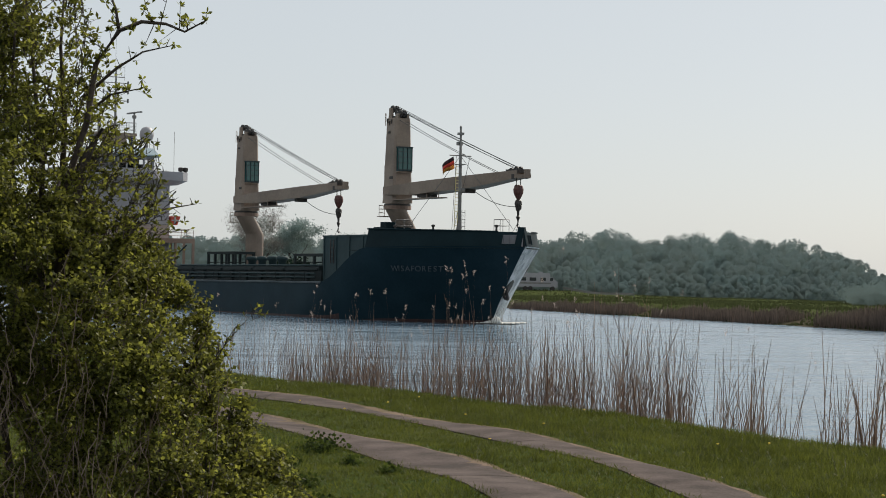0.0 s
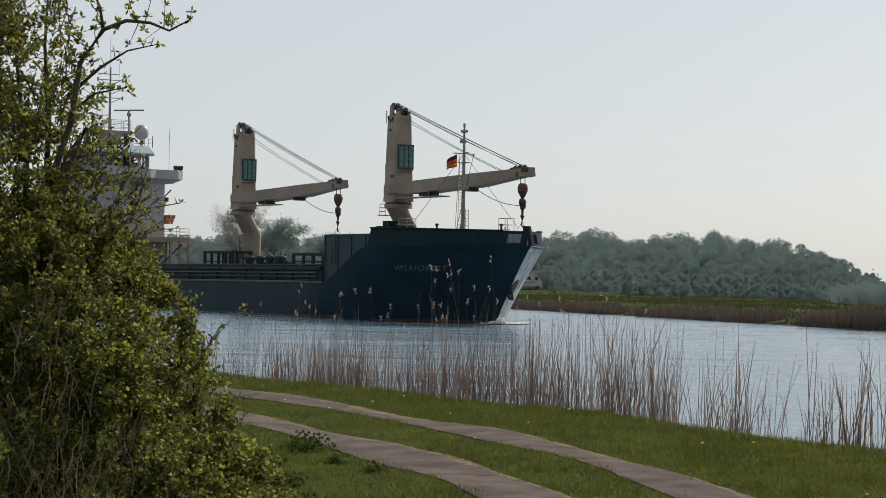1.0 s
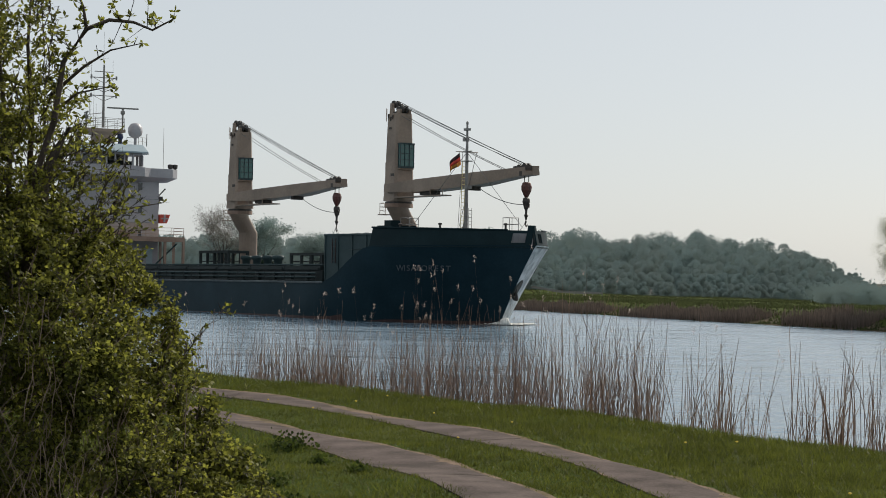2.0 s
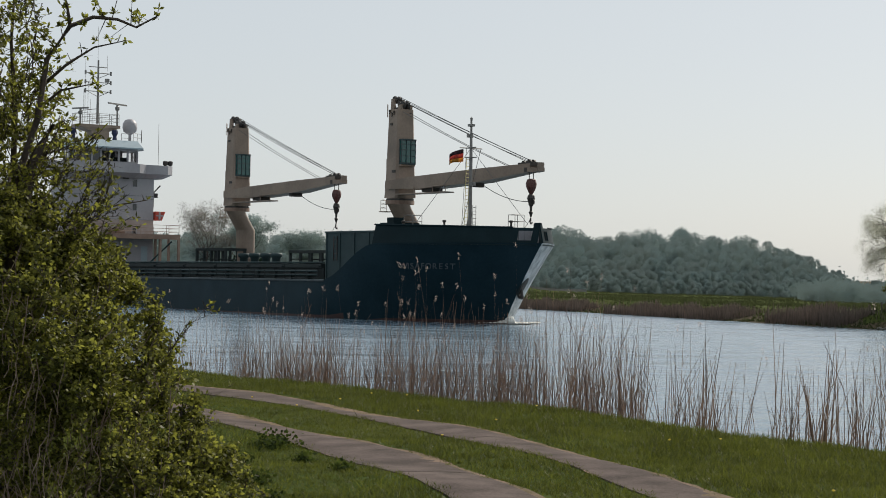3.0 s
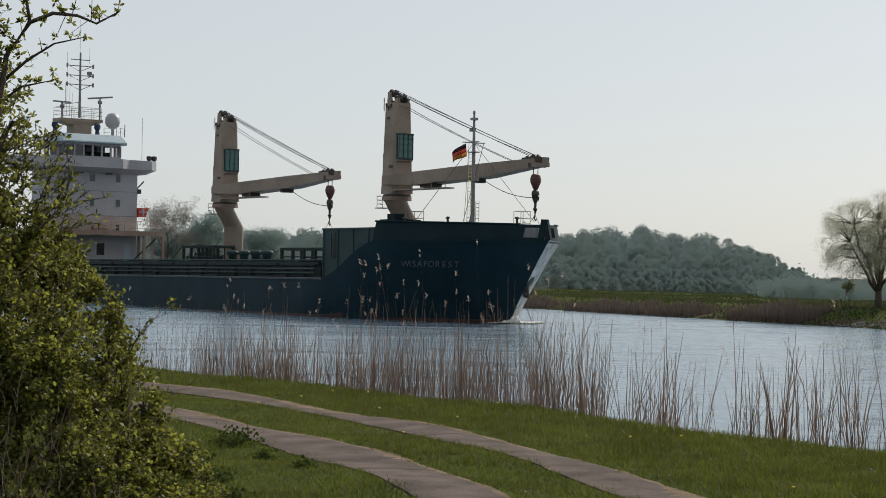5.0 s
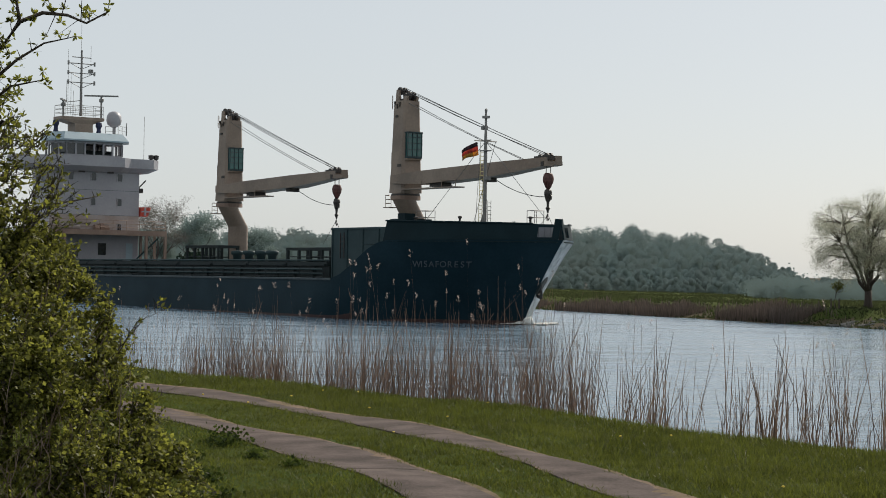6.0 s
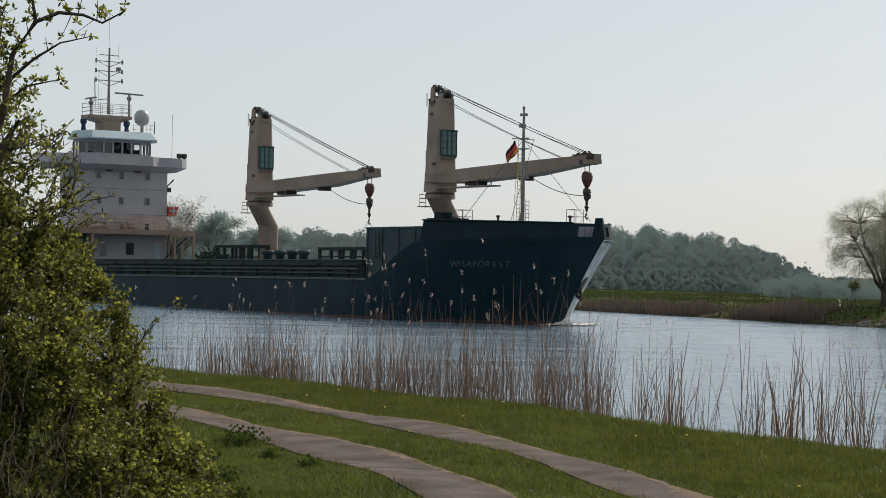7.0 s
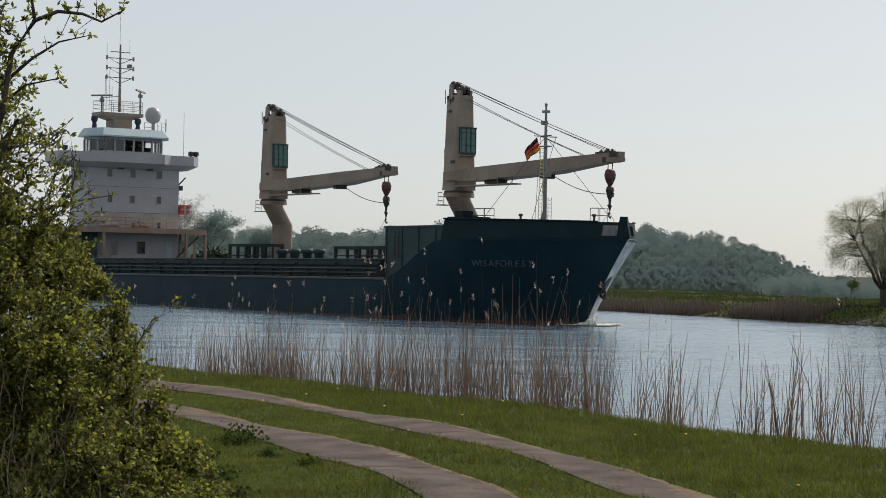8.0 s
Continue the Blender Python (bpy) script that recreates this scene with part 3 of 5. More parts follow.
    for x, y, w in ((69.6, -5.2, 1.3), (78.2, -0.9, 0.9)):
        g = Build()
        rail(g, [(x, y), (x + w, y), (x + w, y + 0.9), (x, y + 0.9), (x, y)], 7.3, 1.05, 2, 0.03, 1.0)
        part("guard_rail", g, GREY_STEEL, ship)
    t = Build()
    t.box((66.9, -5.8, 7.0), (69.2, -3.4, 7.75))
    t.box((67.2, -5.3, 7.75), (68.2, -4.3, 8.2))
    part("deck_store", t, TEAL, ship, "dark green deck store")


def build_superstructure():
    s = Build()
    s.prism([(-4.4, -4.5), (0, -4.5), (0, 6.1), (-4.4, 6.1)], 2.7, 14.3)
    aft = Build()
    aft.box((-10, 1.0, 2.7), (-4.4, 6.1, 14.2))
    part("after_house", aft, WHITE, ship, "white after part of the deckhouse")
    low = Build()
    low.box((-10, -6.0, 2.7), (-3.2, 1.0, 7.3))
    low.box((-3.2, -6.0, 2.7), (-0.8, -4.51, 7.3))
    part("lower_house", low, WHITE, ship, "white lowest storey of the deckhouse")
    # bridge deck with wings, its parapet bulging forward amidships
    wing = [(-3.2, -8.0), (0.2, -8.0), (0.9, -7.2), (1.0, -4.6), (1.9, -3.4), (1.9, 3.4), (1.0, 4.6), (0.9, 7.4), (0.2, 8.3), (-3.2, 8.3)]
    under = [(-3.2, -7.2), (-0.1, -7.2), (0.2, -6.4), (0.1, -4.6), (0.6, -3.4), (0.6, 3.4), (0.1, 4.6), (0.2, 6.4), (-0.1, 7.2), (-3.2, 7.2)]
    bw = Build()
    bw.prism(under, 14.1, 14.6, 0, wing)
    bw.prism(wing, 14.6, 15.62)
    part("bridge_wing", bw, WHITE, ship, "white bridge deck with open wings")
    ob = part("superstructure", s, WHITE, ship, "white steel deckhouse of five storeys")
    seam = Build()
    for z in (7.3, 9.4, 12.1):
        seam.box((0.0, -4.5, z), (0.02, 6.1, z + 0.03))
        seam.box((-4.4, -4.525, z), (0, -4.5, z + 0.03))
    part("weld_seam", seam, PALE_LINE, ob)

    # bridge house: sill and lintel with posts between open panes
    outline = [(-1.9, -4.2), (-0.4, -4.2), (1.3, -3.3), (1.3, 3.3), (-0.4, 4.2), (-1.9, 4.2)]
    bh = Build()
    bh.prism(outline, 15.6, 15.82)
    bh.prism(outline, 17.0, 17.25)
    corners = [(Vector(outline[i]), Vector(outline[(i + 1) % 6])) for i in range(6)]
    for p, q in corners:
        n = 6 if (q - p).length > 6.4 and abs(p.x - 1.3) < 0.1 else (2 if (q - p).length < 3 else 4)
        for i in range(n + 1):
            c = p.lerp(q, i / n) * 0.985
            bh.box((c.x - 0.09, c.y - 0.09, 15.8), (c.x + 0.09, c.y + 0.09, 17.02))
    br = part("bridge", bh, WHITE, ship, "wheelhouse with a row of tall windows")
    for p, q in corners:
        n = 6 if (q - p).length > 6.4 and abs(p.x - 1.3) < 0.1 else (2 if (q - p).length < 3 else 4)
        for i in range(n):
            a, c = p.lerp(q, i / n) * 0.98, p.lerp(q, (i + 1) / n) * 0.98
            g = Build()
            g.add([(a.x, a.y, 15.82), (c.x, c.y, 15.82), (c.x, c.y, 17.0), (a.x, a.y, 17.0)], [(0, 1, 2, 3)])
            w = part("pane", g, CLEAR if (abs(p.x - 1.3) < 0.1 and i >= 2) or p.y > 3 or p.x < -1.5 else DARK_GLASS, br)
            w.visible_shadow = False
    bx = Build()
    bx.box((-1.7, -3.6, 15.82), (-1.2, -0.6, 16.9))
    bx.box((-0.6, -2.4, 15.82), (0.1, 2.6, 16.35))
    part("console", bx, BLACKISH, br)
    rf = Build()
    eave = [(-2.3, -4.7), (-0.3, -4.7), (1.9, -3.8), (1.9, 3.8), (-0.3, 4.9), (-2.3, 4.9)]
    top = [(-2.1, -4.2), (-0.7, -4.2), (1.2, -3.4), (1.2, 3.4), (-0.7, 4.4), (-2.1, 4.4)]
    rf.prism(eave, 17.25, 17.4)
    rf.prism(eave, 17.4, 18.2, 0, top)
    part("bridge_roof", rf, SHADE_BLUE, ship, "pale blue wheelhouse roof with sloping edge")
    ch = Build()
    ch.box((-5.6, -1.3, 14.3), (-1.95, 3.0, 18.15))
    part("chart_house", ch, WHITE, ship)
    # windows of the front
    for x, y, z, w, h in [(0, y, 13.54, 0.55, 0.8) for y in (-2.07, 0.62, 3.73)] + [(0, y, 10.83, 0.5, 0.75) for y in (-2.0, 0.6, 3.72)] + \
            [(0, 3.74, 8.0, 0.45, 0.9), (0, 1.73, 5.72, 0.95, 1.3), (0, -1.4, 5.6, 0.7, 1.5), (0, -3.4, 5.6, 1.4, 1.6)]:
        g = Build()
        g.box((x - 0.02, y - w / 2, z - h / 2), (x + 0.02, y + w / 2, z + h / 2), 1)
        for a, c in (((y - w / 2 - 0.08, z - h / 2 - 0.08), (y + w / 2 + 0.08, z - h / 2)), ((y - w / 2 - 0.08, z + h / 2), (y + w / 2 + 0.08, z + h / 2 + 0.08)),
                     ((y - w / 2 - 0.08, z - h / 2), (y - w / 2, z + h / 2)), ((y + w / 2, z - h / 2), (y + w / 2 + 0.08, z + h / 2))):
            g.box((x - 0.02, a[0], a[1]), (x + 0.06, c[0], c[1]))
        part("window", g, [WHITE, DARK_GLASS], ob, "small dark framed window")
    for x in (-0.9, -2.1, -3.3):
        g = Build()
        g.box((x - 0.2, -4.54, 13.0), (x + 0.2, -4.5, 13.8), 1)
        g.box((x - 0.26, -4.56, 12.92), (x + 0.26, -4.5, 13.0))
        part("window", g, [WHITE, DARK_GLASS], ob, "small dark framed window")
    # lower front platform on posts, with rails
    pf = Build()
    pf.box((0.0, -8.0, 7.45), (3.0, 8.0, 7.62))
    pf.box((2.9, -8.0, 7.2), (3.05, 8.0, 7.75))
    for y in (-7.9, -4.0, 5.6, 7.9):
        pf.box((2.75, y - 0.13, 2.7), (3.0, y + 0.13, 7.45))
    for y in (6.2, 7.9):
        pf.box((0.3, y - 0.13, 2.7), (0.5, y + 0.13, 7.45))
    pl = part("front_platform", pf, RUSTY, ship, "rust-streaked cream platform on posts")
    rr = Build()
    rail(rr, [(0.4, -7.9), (2.95, -7.9), (2.95, 7.9), (0.4, 7.9)], 7.7, 1.1, 3, 0.03, 1.5)
    part("platform_railing", rr, RUSTY, pl)
    bd = Build()
    bd.box((0.004, -4.5, 7.63), (0.02, 6.1, 9.38))
    part("stained_plating", bd, STAINED, ob, "cream rust-streaked plating of one storey")
    gear = Build()
    for k, (y, w, h) in enumerate(((0.75, 0.5, 0.75), (1.35, 0.45, 0.9), (1.9, 0.55, 0.7))):
        gear.tube([(0.55, y - w / 2, 7.62 + h / 2), (0.55, y + w / 2, 7.62 + h / 2)], h / 2, 10)
    part("raft_canister", gear, RUSTY, pl, "rusty orange drums stowed on the platform")
    raft = Build()
    raft.lathe((1.2, -2.6, 7.62), [(0.55, 0), (1.05, 0.25), (1.1, 0.5), (0.6, 0.72), (0.05, 0.76)], 14)
    part("covered_winch", raft, STAINED, pl, "brown covered winch on the platform", True)
    for y, z in ((-1.0, 14.06), (2.4, 14.06)):
        fl_l = Build()
        fl_l.box((0.35, y - 0.35, z - 0.12), (0.55, y + 0.35, z + 0.1))
        part("flood_lamp", fl_l, STEEL, ob, "dark flood lamp under the bridge deck")
    dd = Build()
    dd.box((0.0, -5.9, 2.75), (1.2, -3.9, 7.2))
    part("side_locker", dd, GREY_GREEN, ob)
    br2 = Build()
    br2.tube([(1.0, 5.2, 4.5), (2.6, 7.2, 7.0)], 0.09, 5)
    part("brace", br2, GREY_GREEN, pl)
    wl = Build()
    wl.box((0.02, 4.6, 4.4), (0.05, 5.4, 6.4))
    part("door", wl, SHADE_BLUE, ob, "pale blue steel door")
    # rescue boat box at the port side, wing lamps
    k = Build()
    k.prism([(-1.4, 6.2), (0.2, 6.2), (0.2, 7.1), (-1.4, 7.1)], 9.4, 10.4, 0, [(-1.6, 6.2), (0.4, 6.2), (0.4, 7.4), (-1.6, 7.4)])
    k.box((0.2, 6.6, 9.5), (0.42, 6.8, 10.35), 1)
    k.box((0.2, 6.25, 9.85), (0.41, 7.2, 10.0), 1)
    part("rescue_boat", k, [SIGNAL_RED, WHITE], ship, "red and white rescue boat at the deckhouse side")
    dv = Build()
    dv.tube([(-0.8, 6.4, 10.6), (-0.8, 6.5, 12.6), (-0.8, 7.3, 13.4)], 0.08, 6)
    dv.box((-0.95, 6.4, 12.0), (-0.6, 6.9, 12.5))
    part("davit", dv, STEEL, ship)
    for y in (-7.3, 7.4, 8.0):
        g = Build()
        g.lathe((0.2, y, 15.6), [(0.16, 0), (0.16, 0.1), (0.3, 0.15), (0.32, 0.55), (0.1, 0.62)], 8)
        part("wing_lamp", g, STEEL, ship)


def build_top_mast():
    h = Build()
    h.prism([(-3.2, -1.05), (-1.3, -1.05), (-1.3, 1.05), (-3.2, 1.05)], 18.15, 19.5)
    h.tube([(-1.3, -0.1, 18.9), (-1.27, -0.1, 18.9)], 0.25, 12)
    h.prism([(-3.2, -1.1), (-1.3, -1.1), (-1.3, 1.1), (-3.2, 1.1)], 19.3, 19.7, 0, [(-3.3, -2.7), (-1.1, -2.7), (-1.1, 2.3), (-3.3, 2.3)])
    h.prism([(-3.3, -2.7), (-1.1, -2.7), (-1.1, 2.3), (-3.3, 2.3)], 19.7, 20.02)
    m = part("mast_house", h, CREAM, ship, "cream mast house with a flaring platform")
    r = Build()
    rail(r, [(-3.2, -2.6), (-1.2, -2.6), (-1.2, 2.2), (-3.2, 2.2), (-3.2, -2.6)], 20.02, 1.25, 3, 0.028, 1.2)
    part("platform_railing", r, GREY_STEEL, m)
    p = Build()
    p.tube([(-2.2, 0, 20.2), (-2.2, 0, 27.4)], [0.17, 0.10], 8)
    for z, w in ((26.6, 1.15), (25.92, 1.55), (24.86, 1.55), (23.85, 1.55)):
        p.tube([(-2.2, -w, z), (-2.2, w, z)], 0.05, 5)
        if w > 1.4:
            for sd in (-1, 1):
                p.tube([(-2.2, 0, z - 0.6), (-2.2, sd * (w - 0.3), z - 0.05)], 0.035, 4)
                p.box((-2.28, sd * w - 0.08, z - 0.2), (-2.12, sd * w + 0.08, z + 0.25))
    p.tube([(-2.2, 0, 21.9), (-2.2, -1.9, 21.6)], 0.04, 4)
    p.tube([(-2.2, -1.7, 21.6), (-2.2, -1.7, 24.0)], 0.03, 4)
    p.box((-2.4, 0.9, 24.95), (-2.0, 1.3, 25.35))
    part("signal_mast", p, GREY_STEEL, m, "grey signal mast with three yards")
    for y, top in ((-1.55, 28.0), (1.1, 28.6), (-1.2, 25.4), (-0.9, 23.5), (-0.05, 31.8)):
        a = Build()
        a.tube([(-2.2, y, 20.3 if y < -0.5 else 26.2), (-2.2, y, top - 0.6)], 0.018, 4)
        part("whip_aerial", a, GREY_STEEL, m)
    scanners = []
    for y, z, w in ((-2.4, 21.5, 1.2), (2.1, 22.2, 1.85)):
        a = Build()
        a.tube([(-1.5, y, 19.95), (-1.5, y, z)], 0.11, 6)
        a.lathe((-1.5, y, z - 0.42), [(0.2, 0), (0.26, 0.12), (0.26, 0.34), (0.16, 0.42), (0.08, 0.52)], 10)
        post = part("radar", a, GREY_STEEL, ship, "grey radar post with its gear box")
        bar = Build()
        bar.prism([(-0.09, -w), (0.06, -w), (0.1, -w * 0.9), (0.1, w * 0.9), (0.06, w), (-0.09, w)], 0.0, 0.16)
        bar.lathe((0, 0, -0.08), [(0.14, 0), (0.14, 0.1)], 8)
        bar = part("scanner", bar, GREY_STEEL, post, "long grey turning radar bar")
        bar.location = (-1.5, y, z + 0.2)
        scanners.append(bar)
    d = Build()
    d.lathe((-3.0, 4.4, 18.2), [(0.15, 0), (0.15, 1.0), (0.35, 1.1), (0.72, 1.35), (0.85, 1.8), (0.8, 2.3), (0.55, 2.68), (0.2, 2.82), (0.02, 2.84)], 16)
    part("radome", d, WHITE, ship, "white satellite dome on a post", True)
    for x, y in ((-1.0, 1.6), (-0.9, -3.5)):
        k = Build()
        k.lathe((x, y, 18.2), [(0.3, 0), (0.22, 0.6), (0.38, 0.9), (0.34, 1.25), (0.05, 1.35)], 8)
        part("covered_compass", k, BLUE_COAT, ship, "blue canvas-covered instrument")
    r2 = Build()
    rail(r2, [(0.9, 3.0), (-0.8, 4.8)], 18.2, 0.95, 2, 0.03, 0.9)
    rail(r2, [(-1.8, 2.8), (-1.8, 4.0)], 18.2, 1.0, 2, 0.03, 0.9)
    r2.tube([(-0.5, 4.7, 18.2), (-0.5, 4.7, 19.6)], 0.05, 5)
    r2.tube([(0.0, 6.6, 15.6), (0.0, 6.6, 20.4)], 0.025, 4)
    part("roof_railing", r2, GREY_STEEL, ship)
    return scanners


def build_crane(cx, foot_z):
    """A deck crane on the port side: cranked pedestal, tall column, cab and a luffing jib that points forward."""
    cy = 4.5
    p = Build()
    n = 24
    ring = []
    for k in range(n):
        a, e = k * math.tau / n, 0.72
        ca, sa = math.cos(a), math.sin(a)
        ring.append((cx + 0.125 + 1.175 * math.copysign(abs(ca) ** e, ca), cy + 0.975 + 0.78 * math.copysign(abs(sa) ** e, sa)))
    steps = ((foot_z, 0.0), (7.9, 0.0), (8.0, -0.03), (8.1, -0.09), (9.8, -1.14), (9.87, -1.18), (9.9, -1.2))
    p.v = [(x, y + dy, z) for z, dy in steps for x, y in ring]
    p.f = [(i * n + k, i * n + (k + 1) % n, (i + 1) * n + (k + 1) % n, (i + 1) * n + k) for i in range(len(steps) - 1) for k in range(n)]
    p.s = [0] * len(p.f)
    cr = part("crane", p, CREAM, ship, "cream deck crane on a cranked pedestal", True)
    c = Build()
    ring = lambda r, z0, z1: c.tube([(cx, cy, z0), (cx, cy, z1)], r, 20)
    ring(1.32, 9.9, 10.25)
    part("slewing_ring", c, RUSTY, cr, "rust-stained slewing ring")
    c = Build()
    ring(1.27, 10.25, 10.42)
    part("ring_gear", c, STEEL, cr, "dark greasy ring gear")
    c = Build()
    ring(1.18, 10.42, 10.5)
    part("ring_collar", c, CREAM, cr)
    col = Build()
    a, b = 1.02, 0.86
    sq = lambda s: [(cx - s, cy - s * 0.8), (cx - s * 0.8, cy - s), (cx + s * 0.8, cy - s), (cx + s, cy - s * 0.8), (cx + s, cy + s * 0.8), (cx + s * 0.8, cy + s), (cx - s * 0.8, cy + s), (cx - s, cy + s * 0.8)]
    col.prism(sq(1.12), 10.5, 12.5, 0, sq(a))
    col.prism(sq(a), 12.5, 18.55, 0, sq(b))
    for y in (cy - 0.62, cy + 0.38):
        col.prism([(cx - 0.85, y), (cx - 0.25, y), (cx - 0.25, y + 0.24), (cx - 0.85, y + 0.24)], 18.5, 19.55, 0, [(cx - 0.75, y), (cx - 0.45, y), (cx - 0.45, y + 0.24), (cx - 0.75, y + 0.24)])
        col.prism([(cx + 0.3, y), (cx + 0.86, y), (cx + 0.86, y + 0.24), (cx + 0.3, y + 0.24)], 18.5, 18.95, 0, [(cx + 0.5, y), (cx + 0.95, y), (cx + 0.95, y + 0.24), (cx + 0.5, y + 0.24)])
    part("column", col, CREAM, cr)
    sh = Build()
    for x, z, r in ((cx - 0.6, 19.45, 0.36), (cx + 0.2, 19.0, 0.26), (cx + 0.75, 18.95, 0.36)):
        for y in (cy - 0.3, cy + 0.15):
            sh.tube([(x, y - 0.09, z), (x, y + 0.09, z)], r, 12)
    sh.box((cx - 0.3, cy - 0.55, 18.45), (cx + 0.45, cy + 0.55, 18.75))
    part("rope_sheave", sh, STEEL, cr, "dark rope sheaves at the column head")
    hl = Build()
    hl.box((cx - 0.35, cy - 0.96, 17.1), (cx + 0.0, cy - 0.84, 17.3))
    part("head_lamp", hl, STEEL, cr)
    cab = Build()
    x0, x1, y0, y1, z0, z1 = cx + 0.7, cx + 1.38, cy - 0.8, cy + 0.75, 13.5, 15.8
    cab.box((x0, y0, z0), (x1, y1, z0 + 0.18))
    cab.box((x0, y0, z1 - 0.12), (x1 + 0.08, y1, z1))
    cab.box((x0 - 0.1, y0 - 0.05, z0 + 0.1), (x0 + 0.06, y0 + 0.05, z1 - 0.05))
    cab.box((x0 - 0.02, y0 + 0.06, z0 + 0.1), (x0 + 0.07, y1, z1 - 0.05))
    bars = [((x1 - 0.06, y0 + (y1 - y0 - 0.06) * k / 3, z0 + 0.18), (x1, y0 + (y1 - y0 - 0.06) * k / 3 + 0.06, z1 - 0.12)) for k in range(4)]
    bars.append(((x0 + 0.3, y0, z0 + 0.18), (x0 + 0.36, y0 + 0.06, z1 - 0.12)))
    for z in (z0 + 0.75, z0 + 1.3, z0 + 1.8):
        bars.append(((x1 - 0.05, y0, z), (x1 - 0.005, y1, z + 0.05)))
        bars.append(((x0 + 0.08, y0 + 0.005, z), (x1 - 0.06, y0 + 0.05, z + 0.05)))
    for low, high in bars:
        wb = Build()
        wb.box(low, high)
        part("window_bar", wb, GREY_GREEN, cr)
    part("cab", cab, GREY_GREEN, cr, "crane cab with a grid of slim window bars")
    gz = Build()
    gz.box((x0 + 0.08, y0 + 0.06, z0 + 0.18), (x1 - 0.05, y1 - 0.06, z1 - 0.12))
    part("cab_glazing", gz, GREEN_GLASS, cr, "green tinted cab glazing")
    sill = Build()
    sill.box((x0 - 0.15, y0 - 0.04, z0 - 0.14), (x1 - 0.1, y1, z0 - 0.004))
    part("cab_sill", sill, CREAM, cr)
    pl = Build()
    pl.box((cx + 0.2, cy - 1.06, 12.75), (cx + 0.75, cy - 0.98, 13.0))
    part("maker_plate", pl, STEEL, cr, "small dark plate below the cab")
    st = Build()
    for k, (dz, dx) in enumerate(((0.0, -0.55), (0.25, -0.15), (0.1, 0.2))):
        st.tube([(cx + dx, cy - 0.92, 18.5 - dz), (cx + dx + 0.03, cy - 0.95, 18.1 - dz)], [0.09, 0.03], 5)
    part("grease_run", st, STEEL, cr, "dark grease run down from the sheaves")
    # jib: a fork round the column, then one tapering box girder
    j = Build()
    tip = cx + 20.4

    def girder(xa, xb, za0, za1, zb0, zb1, ya0, ya1, yb0, yb1, slot=0):
        j.add([(xa, ya0, za0), (xb, yb0, zb0), (xb, yb1, zb0), (xa, ya1, za0), (xa, ya0, za1), (xb, yb0, zb1), (xb, yb1, zb1), (xa, ya1, za1)],
              [(3, 2, 1, 0), (4, 5, 6, 7), (0, 1, 5, 4), (1, 2, 6, 5), (2, 3, 7, 6), (3, 0, 4, 7)], slot)
    girder(cx - 0.3, cx + 4.0, 11.3, 12.0, 11.15, 12.3, cy - 1.45, cy - 1.13, cy - 1.1, cy - 0.75)
    girder(cx - 0.3, cx + 4.0, 11.3, 12.0, 11.15, 12.3, cy + 1.13, cy + 1.45, cy + 0.75, cy + 1.1)
    girder(cx + 4.0, cx + 13.5, 11.15, 12.3, 11.5, 12.65, cy - 1.1, cy + 1.1, cy - 0.85, cy + 0.85)
    girder(cx + 13.5, tip, 11.5, 12.65, 12.15, 12.85, cy - 0.85, cy + 0.85, cy - 0.5, cy + 0.5)
    girder(tip, tip + 0.9, 12.1, 12.5, 12.15, 12.45, cy - 0.5, cy + 0.5, cy - 0.35, cy + 0.35)
    j.box((tip + 0.75, cy - 0.3, 12.4), (tip + 0.9, cy + 0.3, 12.9))
    jb = part("jib", j, CREAM, cr, "cream box-girder jib")
    f = Build()
    for y in (cy - 0.25, cy + 0.15):
        f.tube([(tip - 0.4, y - 0.08, 12.85), (tip - 0.4, y + 0.08, 12.85)], 0.34, 12)
        f.tube([(tip - 1.2, y - 0.08, 12.8), (tip - 1.2, y + 0.08, 12.8)], 0.3, 12)
    f.box((tip - 1.7, cy - 0.5, 12.6), (tip + 0.1, cy + 0.5, 12.95))
    part("jib_sheave", f, STEEL, cr)
    for box in (((tip - 1.4, cy - 0.54, 12.1), (tip - 0.4, cy + 0.54, 12.5)), ((cx + 11.9, cy - 0.6, 11.12), (cx + 12.4, cy + 0.6, 11.5)), ((cx + 4.6, cy - 0.7, 10.9), (cx + 6.3, cy + 0.4, 11.25))):
        w = Build()
        w.box(*box)
        part("winch_housing", w, STEEL, cr)
    g = Build()
    g.box((cx + 1.0, cy - 1.2, 10.72), (cx + 9.0, cy - 0.2, 10.82))
    for x in (cx + 4.0, cx + 7.0, cx + 9.0):
        g.tube([(x, cy - 1.15, 10.8), (x, cy - 1.15, 11.4)], 0.04, 4)
    g.tube([(cx + 7.0, cy - 1.15, 11.35), (cx + 9.0, cy - 1.15, 11.35)], 0.04, 4)
    part("jib_walkway", g, CREAM, cr)
    for k, (xa, za, y, xb) in enumerate(((cx - 0.55, 19.8, -0.3, -0.3), (cx - 0.5, 19.75, 0.2, -0.7), (cx + 0.9, 19.25, -0.45, -0.5), (cx + 0.9, 19.0, 0.3, -1.6), (cx + 0.95, 18.3, -0.45, -3.4), (cx + 0.95, 18.2, 0.35, -3.9))):
        w = Build()
        end = Vector((tip + xb, cy + y, 13.1 if k < 4 else 12.8))
        beg = Vector((xa, cy + y, za))
        w.tube([beg.lerp(end, i / 8) - Vector((0, 0, (0.05 + 0.05 * (k % 3)) * 4 * (i / 8) * (1 - i / 8))) for i in range(9)], 0.026, 4)
        part("wire_rope", w, WIRE, cr)
